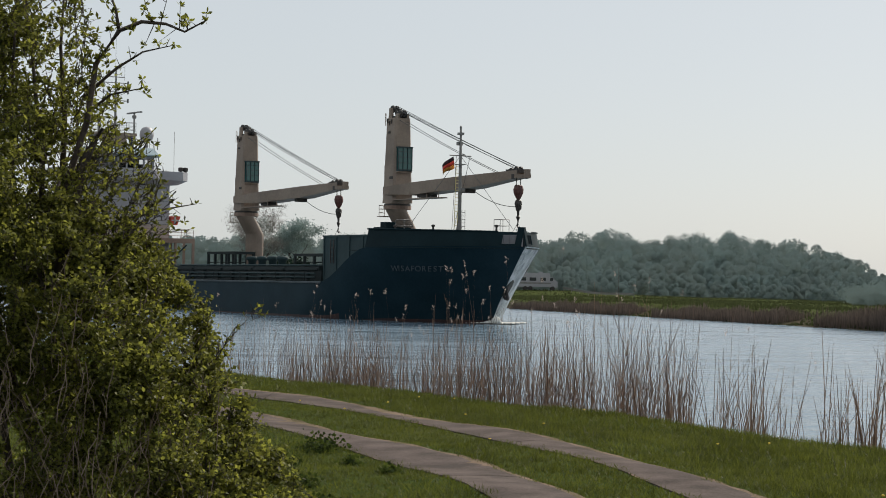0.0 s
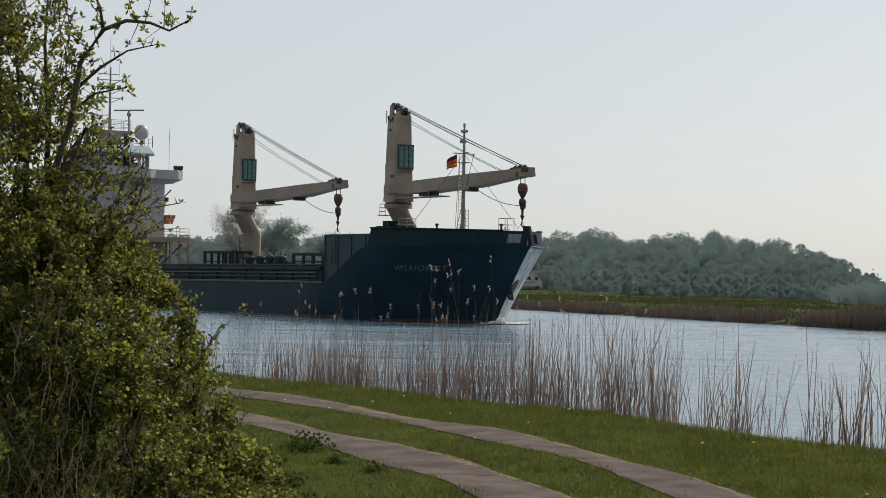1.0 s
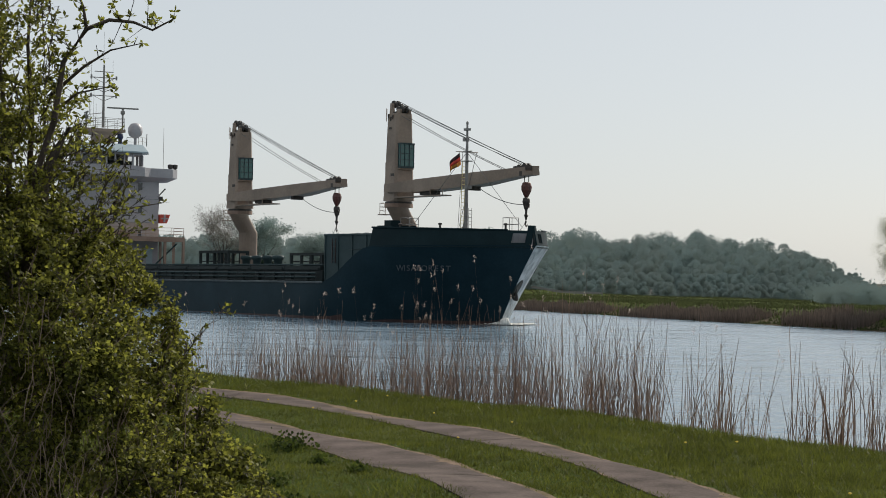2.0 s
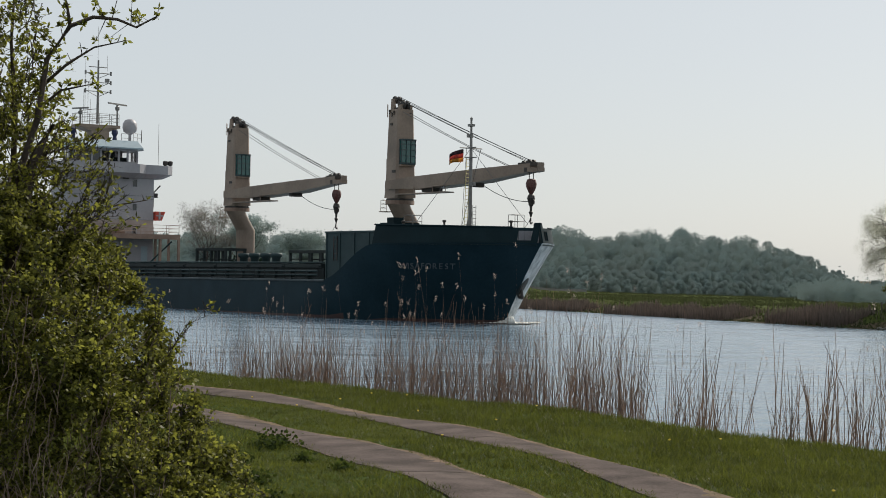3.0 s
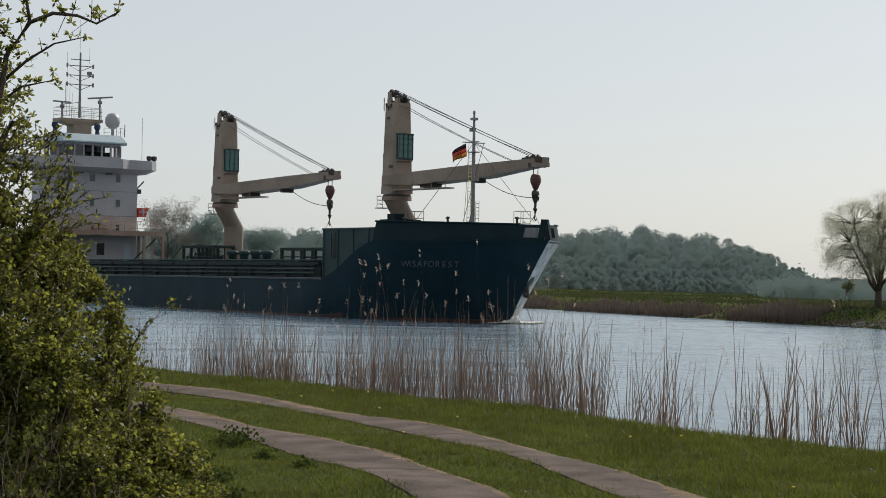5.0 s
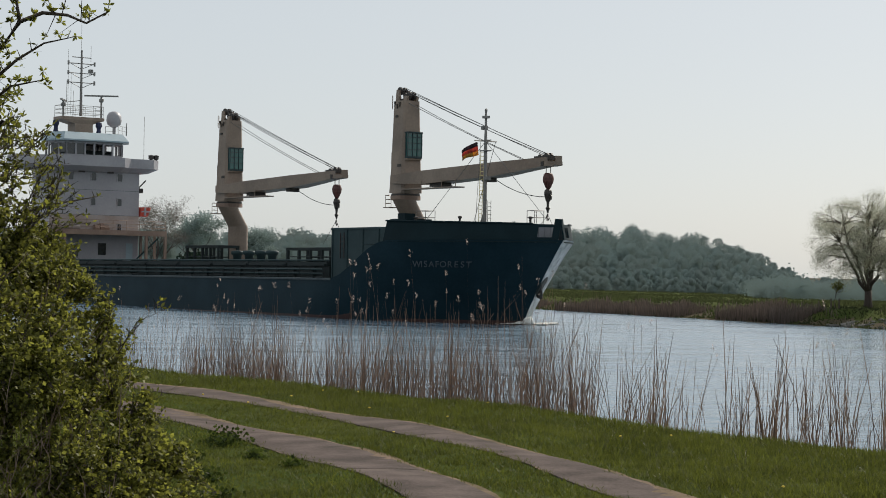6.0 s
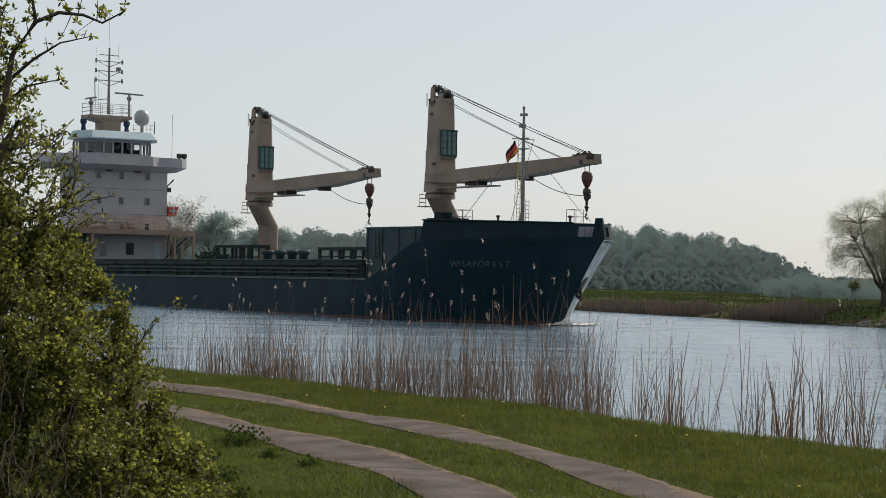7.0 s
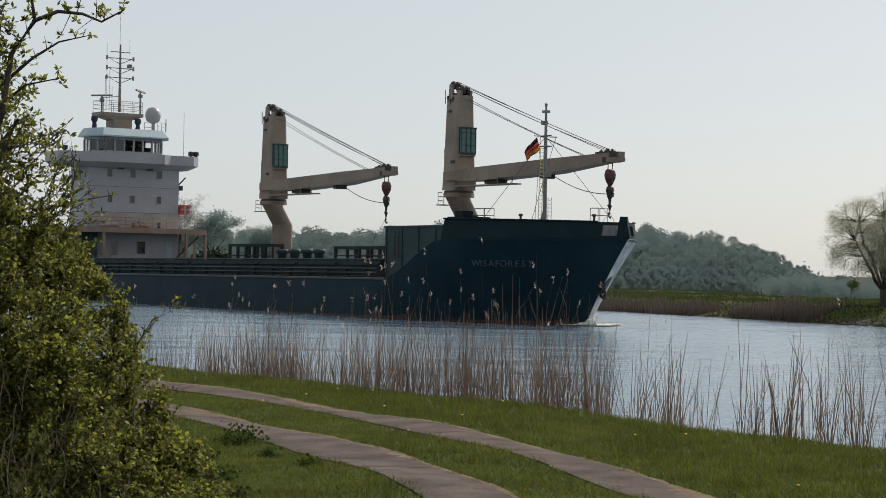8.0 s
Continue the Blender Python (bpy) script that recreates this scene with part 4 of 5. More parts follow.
    # hook block
    hx = tip - 0.45
    hb = Build()
    for y in (cy - 0.22, cy + 0.22):
        hb.tube([(hx, y, 12.1), (hx, y, 11.5)], 0.045, 4)
    hb.lathe((hx, cy, 10.3), [(0.13, 0), (0.24, 0.18), (0.42, 0.6), (0.45, 0.9), (0.36, 1.2), (0.26, 1.28)], 10, 1)
    hb.lathe((hx, cy, 9.3), [(0.12, 0), (0.2, 0.12), (0.25, 0.35), (0.33, 0.65), (0.28, 0.9), (0.16, 1.02)], 10)
    hb.lathe((hx, cy, 8.4), [(0.06, 0), (0.12, 0.25), (0.2, 0.4), (0.1, 0.52), (0.12, 0.95)], 8)
    hb.tube([(hx + 0.22, cy, 9.9), (hx + 0.42, cy, 9.75), (hx + 0.38, cy, 9.45)], 0.06, 5)
    hb.tube([(hx, cy, 8.35), (hx - 0.12, cy, 8.05), (hx + 0.05, cy, 7.85), (hx + 0.22, cy, 8.0)], [0.07, 0.08, 0.07, 0.03], 6)
    part("hook_block", hb, [STEEL, HOOK_RED], cr, "red-brown hook block hanging from the jib")
    ca = Build()
    a, b = Vector((cx + 13.0, cy, 11.3)), Vector((hx - 0.3, cy, 9.7))
    ca.tube([a.lerp(b, i / 8) - Vector((0, 0, 0.9 * 4 * (i / 8) * (1 - i / 8) * 0.4)) for i in range(9)], 0.03, 4)
    part("slack_cable", ca, WIRE, cr)
    for dx, dy, dz in ((-3.2, 0.6, -2.2), (1.3, -0.4, -1.1)):
        tl = Build()
        tl.tube([(hx, cy, 8.3), (hx + dx, cy + dy, 8.3 + dz)], 0.022, 4)
        part("tag_line", tl, WIRE, cr)
    for z in (17.9, 12.9):
        ld = Build()
        x = cx - 0.86
        for (xx, yy) in ((x, cy - 0.95), (x - 0.45, cy - 0.6)):
            ld.tube([(xx, yy, z), (xx, yy, z + 1.15)], 0.03, 4)
        for k in range(4):
            ld.tube([(x, cy - 0.95, z + 0.38 * k), (x - 0.45, cy - 0.6, z + 0.38 * k)], 0.025, 4)
        part("access_ladder", ld, CREAM, cr)
    ld = Build()
    for z in (9.6, 9.95, 10.3):
        ld.tube([(cx - 1.5, cy - 0.5, z), (cx - 1.35, cy - 1.2, z), (cx - 0.6, cy - 1.3, z)], 0.03, 4)
    for x, y in ((cx - 1.5, cy - 0.5), (cx - 1.35, cy - 1.2)):
        ld.tube([(x, y, 9.25), (x, y, 10.3)], 0.03, 4)
    ld.box((cx - 1.55, cy - 1.3, 9.2), (cx - 0.6, cy - 0.4, 9.28))
    part("service_platform", ld, CREAM, cr)
    return cr


def build_fore_mast():
    m = Build()
    m.tube([(71.6, 0, 5.7), (71.6, 0, 13.0), (71.6, 0, 16.4)], [0.17, 0.14, 0.08], 8)
    m.prism([(70.3, -0.08), (71.6, -0.08), (71.6, 0.08), (70.3, 0.08)], 5.7, 8.3, 0, [(71.45, -0.08), (71.6, -0.08), (71.6, 0.08), (71.45, 0.08)])
    m.tube([(71.6, -1.1, 14.0), (71.6, 1.1, 14.0)], 0.05, 5)
    m.tube([(70.9, 0, 14.05), (72.3, 0, 14.05)], 0.05, 5)
    m.box((71.3, -0.25, 14.9), (71.55, 0.25, 15.2))
    m.box((71.35, -0.2, 15.8), (71.85, 0.2, 16.0))
    m.box((71.2, -0.3, 13.2), (72.0, 0.3, 13.28))
    m.box((71.7, -0.2, 10.9), (72.1, 0.2, 11.2))
    m.lathe((71.6, 0, 16.3), [(0.1, 0), (0.12, 0.2), (0.03, 0.3)], 6)
    fm = part("fore_mast", m, GREY_STEEL, ship, "slim grey fore mast with lamps")
    l = Build()
    for y in (-0.16, 0.16):
        l.tube([(71.0, y, 7.6), (71.2, y, 13.2)], 0.028, 4)
    for k in range(19):
        z = 7.7 + k * 0.3
        l.tube([(71.0 + 0.2 * (z - 7.6) / 5.6, -0.16, z), (71.0 + 0.2 * (z - 7.6) / 5.6, 0.16, z)], 0.02, 4)
    part("mast_ladder", l, LADDER_YELLOW, fm, "yellow ladder on the mast")
    l2 = Build()
    for y in (-0.16, 0.16):
        l2.tube([(72.2, y, 6.6), (72.2, y, 9.3)], 0.025, 4)
    for k in range(9):
        l2.tube([(72.2, -0.16, 6.7 + k * 0.3), (72.2, 0.16, 6.7 + k * 0.3)], 0.02, 4)
    part("guard_ladder", l2, GREY_STEEL, fm)
    for a, b in (((71.6, 0, 14.0), (67.2, -2.5, 7.8)), ((71.6, 0, 14.0), (78.8, 0.6, 7.6)), ((70.95, 0, 14.0), (70.4, 0, 7.5)), ((71.6, 1.0, 14.0), (66.0, 3.0, 7.5))):
        s = Build()
        s.tube([a, b], 0.022, 4)
        part("stay_wire", s, WIRE, fm)
    # the flag, in stripes that hang together
    fl = Build()
    for k in range(3):
        for i in range(8):
            quad = []
            for a, c in ((i, k), (i + 1, k), (i + 1, k + 1), (i, k + 1)):
                u = a / 8
                quad.append((-1.8 * u, 0.16 * math.sin(5.5 * u + 0.4) * u, -(0.35 - 0.06 * u) * c - 0.42 * u * u - 0.05 * math.sin(6 * u) * c / 3))
            back = [(p[0], p[1] + 0.012, p[2]) for p in quad]
            fl.add(quad + back, [(0, 1, 2, 3), (7, 6, 5, 4), (0, 4, 5, 1), (1, 5, 6, 2), (2, 6, 7, 3), (3, 7, 4, 0)], k)
    return part("flag", fl, [FLAG_BLACK, FLAG_RED, FLAG_GOLD], ship, "black, red and gold flag flying from the mast", True)


build_hull()
build_name()
build_deck()
build_superstructure()
scanners = build_top_mast()
build_crane(22.9, 4.2)
build_crane(54.0, 3.0)
flag = build_fore_mast()


def build_bow_wave():
    """White water pushed up round the stem, as a ragged sheet of lumps."""
    b = Build()
    for i in range(110):
        s = random.random() ** 2.2
        side = -1 if random.random() < 0.45 else 1
        x = 77.2 - 1.4 * s
        y = side * (half_beam(x, 0.0) + 0.1 + 0.9 * s * random.random())
        r = (0.22 - 0.14 * s) * random.uniform(0.5, 1.25)
        h = (0.55 * (1 - s) ** 3 + 0.06) * random.uniform(0.3, 1.0)
        b.lathe((x + random.uniform(-0.1, 0.5), y, -0.30), [(r, 0), (r * 1.1, h * 0.35), (r * 0.7, h * 0.8), (r * 0.1, h)], 6)
    for i in range(110):
        s = random.random()
        x, y = 77.7 - 2.2 * s + random.uniform(-0.5, 0.5), 0.5 + 3.2 * s + random.uniform(-0.7, 0.7)
        r = random.uniform(0.08, 0.32)
        b.lathe((x, y, -0.32), [(r, 0), (r * 0.9, 0.05), (r * 0.3, 0.09)], 6)
    return thing("bow_wave", b, FOAM, "white foam pushed up round the ship's stem", "bow wave", kind="stuff", smooth=True)


bow_wave = build_bow_wave()


def motions():
    """The ship steams ahead at an even speed; its flag flaps on the mast."""
    rows = []
    for k in range(9):
        s = 2.90 * (k - 8)
        rows.append((float(k), pose(-33.5 + math.sin(HEADING) * s, 211.5 - math.cos(HEADING) * s, -0.27, 0, -0.48, -54.8)))
    walk(ship, rows)
    walk(bow_wave, rows)
    # both radars turn once in 2.56 seconds, out of step with each other
    for bar, y, z, broadside in zip(scanners, (-2.4, 2.1), (21.7, 22.4), (7.2, 4.05)):
        walk(bar, [(k * 0.5, pose(-1.5, y, z, 0, 0, 63.8 - 140.6 * (k * 0.5 - broadside))) for k in range(17)])
    walk(flag, [(t, pose(70.5, 0, 14.0, 0, droop, swing)) for t, droop, swing in FLAPS])


# seconds, dip of the fly, swing about the halyard
FLAPS = ((0.0, -10, 0), (0.5, -16, 8), (1.0, -3, -6), (1.5, -19, 6), (2.2, -10, -8), (2.8, -8, 4), (3.0, 0, 4), (3.5, 2, 0), (4.0, 2, -8), (4.5, -13, 10), (5.2, -8, 0),
         (5.8, -8, 4), (6.0, -8, 8), (6.5, -13, 0), (7.0, -28, -8), (7.3, -3, 0), (7.5, 7, 4), (8.0, -24, 0))


# ---- plants ----
def on_track(x, y, spare=0.0):
    hit = np.zeros(len(x), bool)
    for line, half in ((near_track, 0.46), (far_track, 0.36)):
        slope = (line(y + 0.05) - line(y - 0.05)) / 0.1
        hit |= np.abs(x - line(y)) / np.sqrt(1 + slope ** 2) < half + 0.03 + spare
    return hit


def build_grass():
    n = 230000
    r = np.sqrt(RNG.uniform(15.5 ** 2, 46 ** 2, n))
    keep = RNG.uniform(size=n) < (17 / r) ** 0.9
    r = r[keep]
    a = np.radians(RNG.uniform(-15, 14.5, len(r)))
    x, y = r * np.sin(a), r * np.cos(a)
    dn = near_gap(x, y)
    ragged = 0.02 + 0.06 * np.sin(x * 2.3 + y * 1.9) + 0.04 * np.sin(y * 5.1 - x * 1.3) + 0.04 * RNG.normal(size=len(x))
    ragged -= np.where(x < near_track(y), 0.10, 0.0) + np.where((x > near_track(y) + 0.6) & (x < far_track(y)), 0.09, 0.0)
    ok = (dn < 1.6) & ~on_track(x, y, ragged)
    x, y, dn = x[ok], y[ok], dn[ok]
    patch = 0.5 + 0.5 * np.sin(x * 1.7 + np.sin(y * 1.1) * 2) * np.cos(y * 0.8 + x * 0.4)
    shoulder = ramp_up(x - far_track(y), 0.5, 1.1)       # left longer between the path and the water
    tuft = np.clip(np.sin(x * 4.1 + 2 * np.sin(y * 2.3)) * np.sin(y * 3.3 + x) + 0.2, 0, 1)
    tall = 0.022 + 0.025 * patch + 0.03 * RNG.uniform(size=len(x)) + shoulder * (0.02 + 0.035 * tuft) + 0.03 * np.exp(-((dn - 0.2) / 0.8) ** 2) * RNG.uniform(0.2, 1.0, len(x))
    out = []
    for k in range(4):
        bx, by = x + RNG.normal(0, 0.035, len(x)), y + RNG.normal(0, 0.035, len(x))
        bz = ground_z(bx, by) - 0.01
        t = RNG.uniform(0, math.tau, len(x))
        w = RNG.uniform(0.004, 0.008, len(x))
        lean = RNG.normal(0, 0.6, (len(x), 2)) * tall[:, None]
        h = tall * RNG.uniform(0.6, 1.25, len(x))
        p0 = np.stack([bx - w * np.cos(t), by - w * np.sin(t), bz], 1)
        p1 = np.stack([bx + w * np.cos(t), by + w * np.sin(t), bz], 1)
        p2 = np.stack([bx + lean[:, 0], by + lean[:, 1], bz + h], 1)
        out.append(np.stack([p0, p1, p2], 1))
    pick = RNG.uniform(size=len(x)) < 0.012
    px, py = x[pick], y[pick]
    pz, h, t = ground_z(px, py), RNG.uniform(0.08, 0.15, pick.sum()), RNG.uniform(0, math.tau, pick.sum())
    w, l = 0.0055, RNG.normal(0, 0.06, (pick.sum(), 2))
    out.append(np.stack([np.stack([px - w * np.cos(t), py - w * np.sin(t), pz], 1), np.stack([px + w * np.cos(t), py + w * np.sin(t), pz], 1), np.stack([px + l[:, 0], py + l[:, 1], pz + h], 1)], 1))
    tagged(new("grass", soup("grass", np.concatenate(out), 3, BLADE)), "short green spring grass along the path and bank", "grass", kind="stuff")
    # dandelion heads
    d = Build()
    for i in range(16):
        yy = random.uniform(20, 36)
        xx = random.uniform(-0.12, 0.2) * yy
        if near_gap(xx, yy) < 0.3 and not on_track(np.array([xx]), np.array([yy]), 0.1)[0]:
            d.lathe((xx, yy, float(ground_z(xx, yy)) + 0.10), [(0.008, 0), (0.022, 0.012), (0.012, 0.02)], 6)
    thing("dandelions", d, PETAL, "yellow dandelion heads scattered in the grass", "flowers", kind="stuff")


def build_weeds():
    for k, (x, y, s) in enumerate(((-2.53, 25.4, 1.0), (-2.0, 23.6, 0.45), (-1.45, 22.3, 0.4), (-2.75, 23.1, 0.5), (-2.3, 21.2, 0.6), (-2.0, 19.4, 0.5), (-2.9, 22.0, 0.6), (-2.6, 18.6, 0.7))):
        n = int(330 * s + 60)
        c = np.stack([x + RNG.normal(0, 0.15 * s, n), y + RNG.normal(0, 0.2 * s, n), float(ground_z(x, y)) + np.abs(RNG.normal(0.03, 0.09 * s, n))], 1)
        tagged(new("weed", soup("weed", leaves(c, 0.024, 0.5), 4, WEED)), "dark green broad-leaved weed clump in the grass", "weed", "weeds by the path", "stuff")


def build_reeds():
    """Last year's reed at the foot of the near bank, in clumps with gaps, some stalks with a pale plume."""
    stalks, plumes = [], []

    def stalk(x, y, high, plume=False, bent=0.0):
        z = max(float(ground_z(x, y)), 0.05) - 0.05
        a = random.uniform(0, math.tau)
        lean = abs(random.gauss(0, 0.16)) + bent
        dx, dy = math.cos(a) * lean * high, math.sin(a) * lean * high * 0.5
        w = random.uniform(0.0026, 0.0058) * (0.32 if plume else (1.5 if x > 0.09 * y else 1.0))
        pts = [Vector((x, y, z)), Vector((x + dx * 0.48, y + dy * 0.48, z + high * 0.55)), Vector((x + dx, y + dy, z + high * (1 - 0.4 * lean)))]
        for p, q, w0, w1 in ((pts[0], pts[1], w, w * 0.85), (pts[1], pts[2], w * 0.85, w * 0.35)):
            for t in (0.3, 0.3 + math.pi / 2):
                o = Vector((math.cos(t), math.sin(t), 0))
                stalks.append([p - o * w0, p + o * w0, q + o * w1, q - o * w1])
        for k in range(1 if random.random() < 0.4 else 0):
            s = random.uniform(0.3, 0.8)
            p = pts[0].lerp(pts[2], s)
            o = Vector((random.gauss(0, 0.10), random.gauss(0, 0.1), random.uniform(0.12, 0.32)))
            n = Vector((0.004, 0.002, 0))
            stalks.append([p - n, p + n, p + o + n * 0.3, p + o - n * 0.3])
        if plume:
            tip = pts[2]
            for k in range(11):
                c = tip + Vector((random.gauss(0, 0.012), random.gauss(0, 0.012), random.uniform(-0.07, 0.04)))
                o = Vector((random.gauss(0.004, 0.014), random.gauss(0, 0.012), random.uniform(0.012, 0.035)))
                n = Vector((0.0036, random.uniform(-0.004, 0.004), 0.0))
                plumes.append([c - n, c + n, c + o + n * 0.4, c + o - n * 0.4])

    def spot(bearing, o):
        """The place o metres out from the bank's edge that lies on a bearing (sideways over ahead)."""
        q = NEAR_EDGE + NEAR_OUT * o
        s = (bearing * q.y - q.x) / (NEAR_WAY.x - bearing * NEAR_WAY.y)
        p = q + NEAR_WAY * s
        return p.x, p.y

    # thick to one side, thinning into clumps with open water between them
    for n in range(9300):
        b = random.uniform(-0.165, 0.25)
        dens = (0.66 if b < 0.06 else 0.46) if b < 0.086 else (0.0 if b < 0.094 else (0.19 if b < 0.135 else (0.012 if b < 0.148 else 0.29)))
        dens *= 0.5 + 0.5 * max(0.0, min(1.0, 0.55 + 1.6 * noise.noise(Vector((b * 42, 3.1, 0)))))
        if b > 0.09:
            dens *= 0.4 + 2.4 * max(0.0, noise.noise(Vector((b * 75, 8.3, 0))))
        if b < -0.07:
            dens *= 1.9 if b > -0.118 else 0.35
        if random.random() > dens:
            continue
        short = random.random() < 0.66
        x, y = spot(b, random.uniform(1.0, 3.4))
        high = random.uniform(0.8, 1.8) if short else random.gauss(2.0, 0.24)
        high *= 0.91 if b < 0.03 else (0.99 if b < 0.09 else 0.95)
        stalk(x, y, high, False, 0.08 if short else 0.0)
    centre = 0.0
    for k in range(84):
        if k % 3 == 0:
            centre = random.uniform(-0.14, 0.08)
        b = random.gauss(centre, 0.006)
        x, y = spot(b, random.uniform(1.2, 3.4))
        stalk(x, y, random.uniform(2.35, 2.95), True, 0.02)
    for b, high in ((0.104, 2.3), (0.119, 2.4), (0.135, 2.35), (0.158, 2.45), (0.178, 2.5), (0.188, 2.85), (0.202, 2.4), (0.21, 2.3), (0.022, 3.2), (0.045, 3.2)):
        x, y = spot(b, random.uniform(1.4, 3.0))
        stalk(x, y, high, True, 0.02)
    tagged(new("reeds", soup("reeds", stalks, 4, REED)), "dry brown reed stalks standing at the water's edge", "reeds", kind="stuff")
    tagged(new("reed_plumes", soup("reed_plumes", plumes, 4, PLUME)), "pale fluffy seed plumes on the tall reeds", "reed plumes", kind="stuff")


def build_far_reeds():
    quads = []
    for i in range(24000):
        s = random.uniform(-420, 45) if i % 2 else random.uniform(-60, 16)
        m = noise.noise(Vector((s * 0.055, 0.5, 0))) + 0.35 * noise.noise(Vector((s * 0.21, 4.5, 0)))
        dense = (2 < s < 13) or (-9 < s < -4.2) or (-27 < s < -9.6) or (-46 < s < -34 and m > -0.3) or (s < -46 and m > -0.1)
        if not dense and random.random() > 0.03:
            continue
        o = random.uniform(-1.2, 3.2) if dense else random.uniform(0.5, 4)
        p = FAR_EDGE + FAR_WAY * s + FAR_OUT * o
        z = max(float(ground_z(p.x, p.y)), 0.0)
        h = random.uniform(0.6, 1.4) * (1.15 if 1 < s < 14 else 0.92) * (0.8 + 0.35 * noise.noise(Vector((s * 0.9, o * 0.7, 2.0)))) - 0.12 * max(o, 0)
        w = random.uniform(0.02, 0.05)
        dx = random.gauss(0, 0.12)
        quads.append([(p.x - w, p.y, z - 0.1), (p.x + w, p.y + 0.05, z - 0.1), (p.x + dx + w * 0.4, p.y, z + h), (p.x + dx - w * 0.4, p.y, z + h)])
    tagged(new("far_reeds", soup("far_reeds", quads, 4, FAR_REED)), "brown reed beds along the far bank", "reeds", kind="stuff")
    tuft = []
    n = 90000
    s = RNG.uniform(-260, 60, n)
    o = -1.0 + 110 * RNG.uniform(0, 1, n) ** 1.6
    x = FAR_EDGE.x + FAR_WAY.x * s + FAR_OUT.x * o
    y = FAR_EDGE.y + FAR_WAY.y * s + FAR_OUT.y * o
    z = ground_z(x, y)
    h = RNG.uniform(0.03, 0.3, n)
    w = RNG.uniform(0.04, 0.12, n)
    quads = np.stack([np.stack([x - w, y, z - 0.02], 1), np.stack([x + w, y, z - 0.02], 1), np.stack([x + RNG.normal(0, 0.1, n), y, z + h], 1)], 1)
    tagged(new("meadow_tussocks", soup("meadow_tussocks", quads, 3, MEADOW)), "uneven grass tussocks on the far meadow", "grass", kind="stuff")
    st = Build()
    for i in range(260):
        s = random.uniform(18, 48)
        p = FAR_EDGE + FAR_WAY * s + FAR_OUT * random.uniform(-0.6, 1.6)
        z = max(float(ground_z(p.x, p.y)), 0)
        r = random.uniform(0.12, 0.35)
        st.lathe((p.x, p.y, z - 0.1), [(r, 0), (r * 1.1, r * 0.5), (r * 0.6, r * 0.9)], 5)
    thing("bank_stones", st, RIPRAP, "grey stones along the foot of the far bank", "stones", kind="stuff")


def branch_tree(name, base, high, spread, label, leaf, leaf_n, leaf_size, droop=0.0, forks=6, trunk_r=0.3, clear=0.25, seed=1, blob=0.9, flat=0.35, group=""):
    """A tree with a tapered trunk, forking limbs and a crown of many small leaves at their ends."""
    rnd = random.Random(seed)
    root = tagged(new(name), label, "tree", group)
    root.location = base
    wood, ends = Build(), []

    def grow(p, d, long, r, level):
        pts, rad = [p], [r]
        for i in range(4):
            d = (d + Vector((rnd.gauss(0, 0.13 if level else 0.04), rnd.gauss(0, 0.13 if level else 0.04), rnd.gauss(0.02, 0.08) - droop * 0.12 * level))).normalized()
            p = p + d * long / 4
            pts.append(p)
            rad.append(max(r * (1 - 0.16 * (i + 1)), 0.012))
        wood.tube(pts, rad, 6 if level < 2 else 4)
        if level >= 3:
            ends.append((pts[-1], d))
            ends.append((pts[2], d))
            return
        for k in range(forks if level == 0 else rnd.choice((3, 4))):
            i = rnd.choice((2, 3, 4)) if level else rnd.choice((3, 4))
            t = rnd.uniform(0, math.tau)
            out = Vector((math.cos(t), math.sin(t), 0)) * spread / high * 1.5
            nd = (d * (0.75 if level == 0 else 0.5) + out * rnd.uniform(0.5, 1.2) + Vector((0, 0, rnd.uniform(0.1, 0.5)))).normalized()
            grow(pts[i], nd, long * rnd.uniform(0.62, 0.85) * (1.15 if level == 0 else 0.9), rad[i] * rnd.uniform(0.5, 0.7), level + 1)

    grow(Vector((0, 0, -0.2)), Vector((0, 0, 1)), high * (clear + 0.12), trunk_r, 0)
    top = max(e[0].z for e in ends)
    k = high / (top + blob)
    wood.v = [(x * k, y * k, z * k) for x, y, z in wood.v]
    part("trunk", wood, BARK, root, "dark grey trunk and limbs", True)
    cs = []
    per = max(1, leaf_n // len(ends))
    for e, d in ends:
        c = np.array(e * k) + RNG.normal(size=(per, 3)) * blob * np.array([0.6, 0.6, 0.42])
        c[:, 2] -= droop * np.abs(RNG.normal(size=per)) * blob * 0.9
        cs.append(c)
    me = soup("crown", leaves(np.concatenate(cs), leaf_size, flat), 4, leaf)
    ob = new("crown", me)
    ob.parent = root
    return root


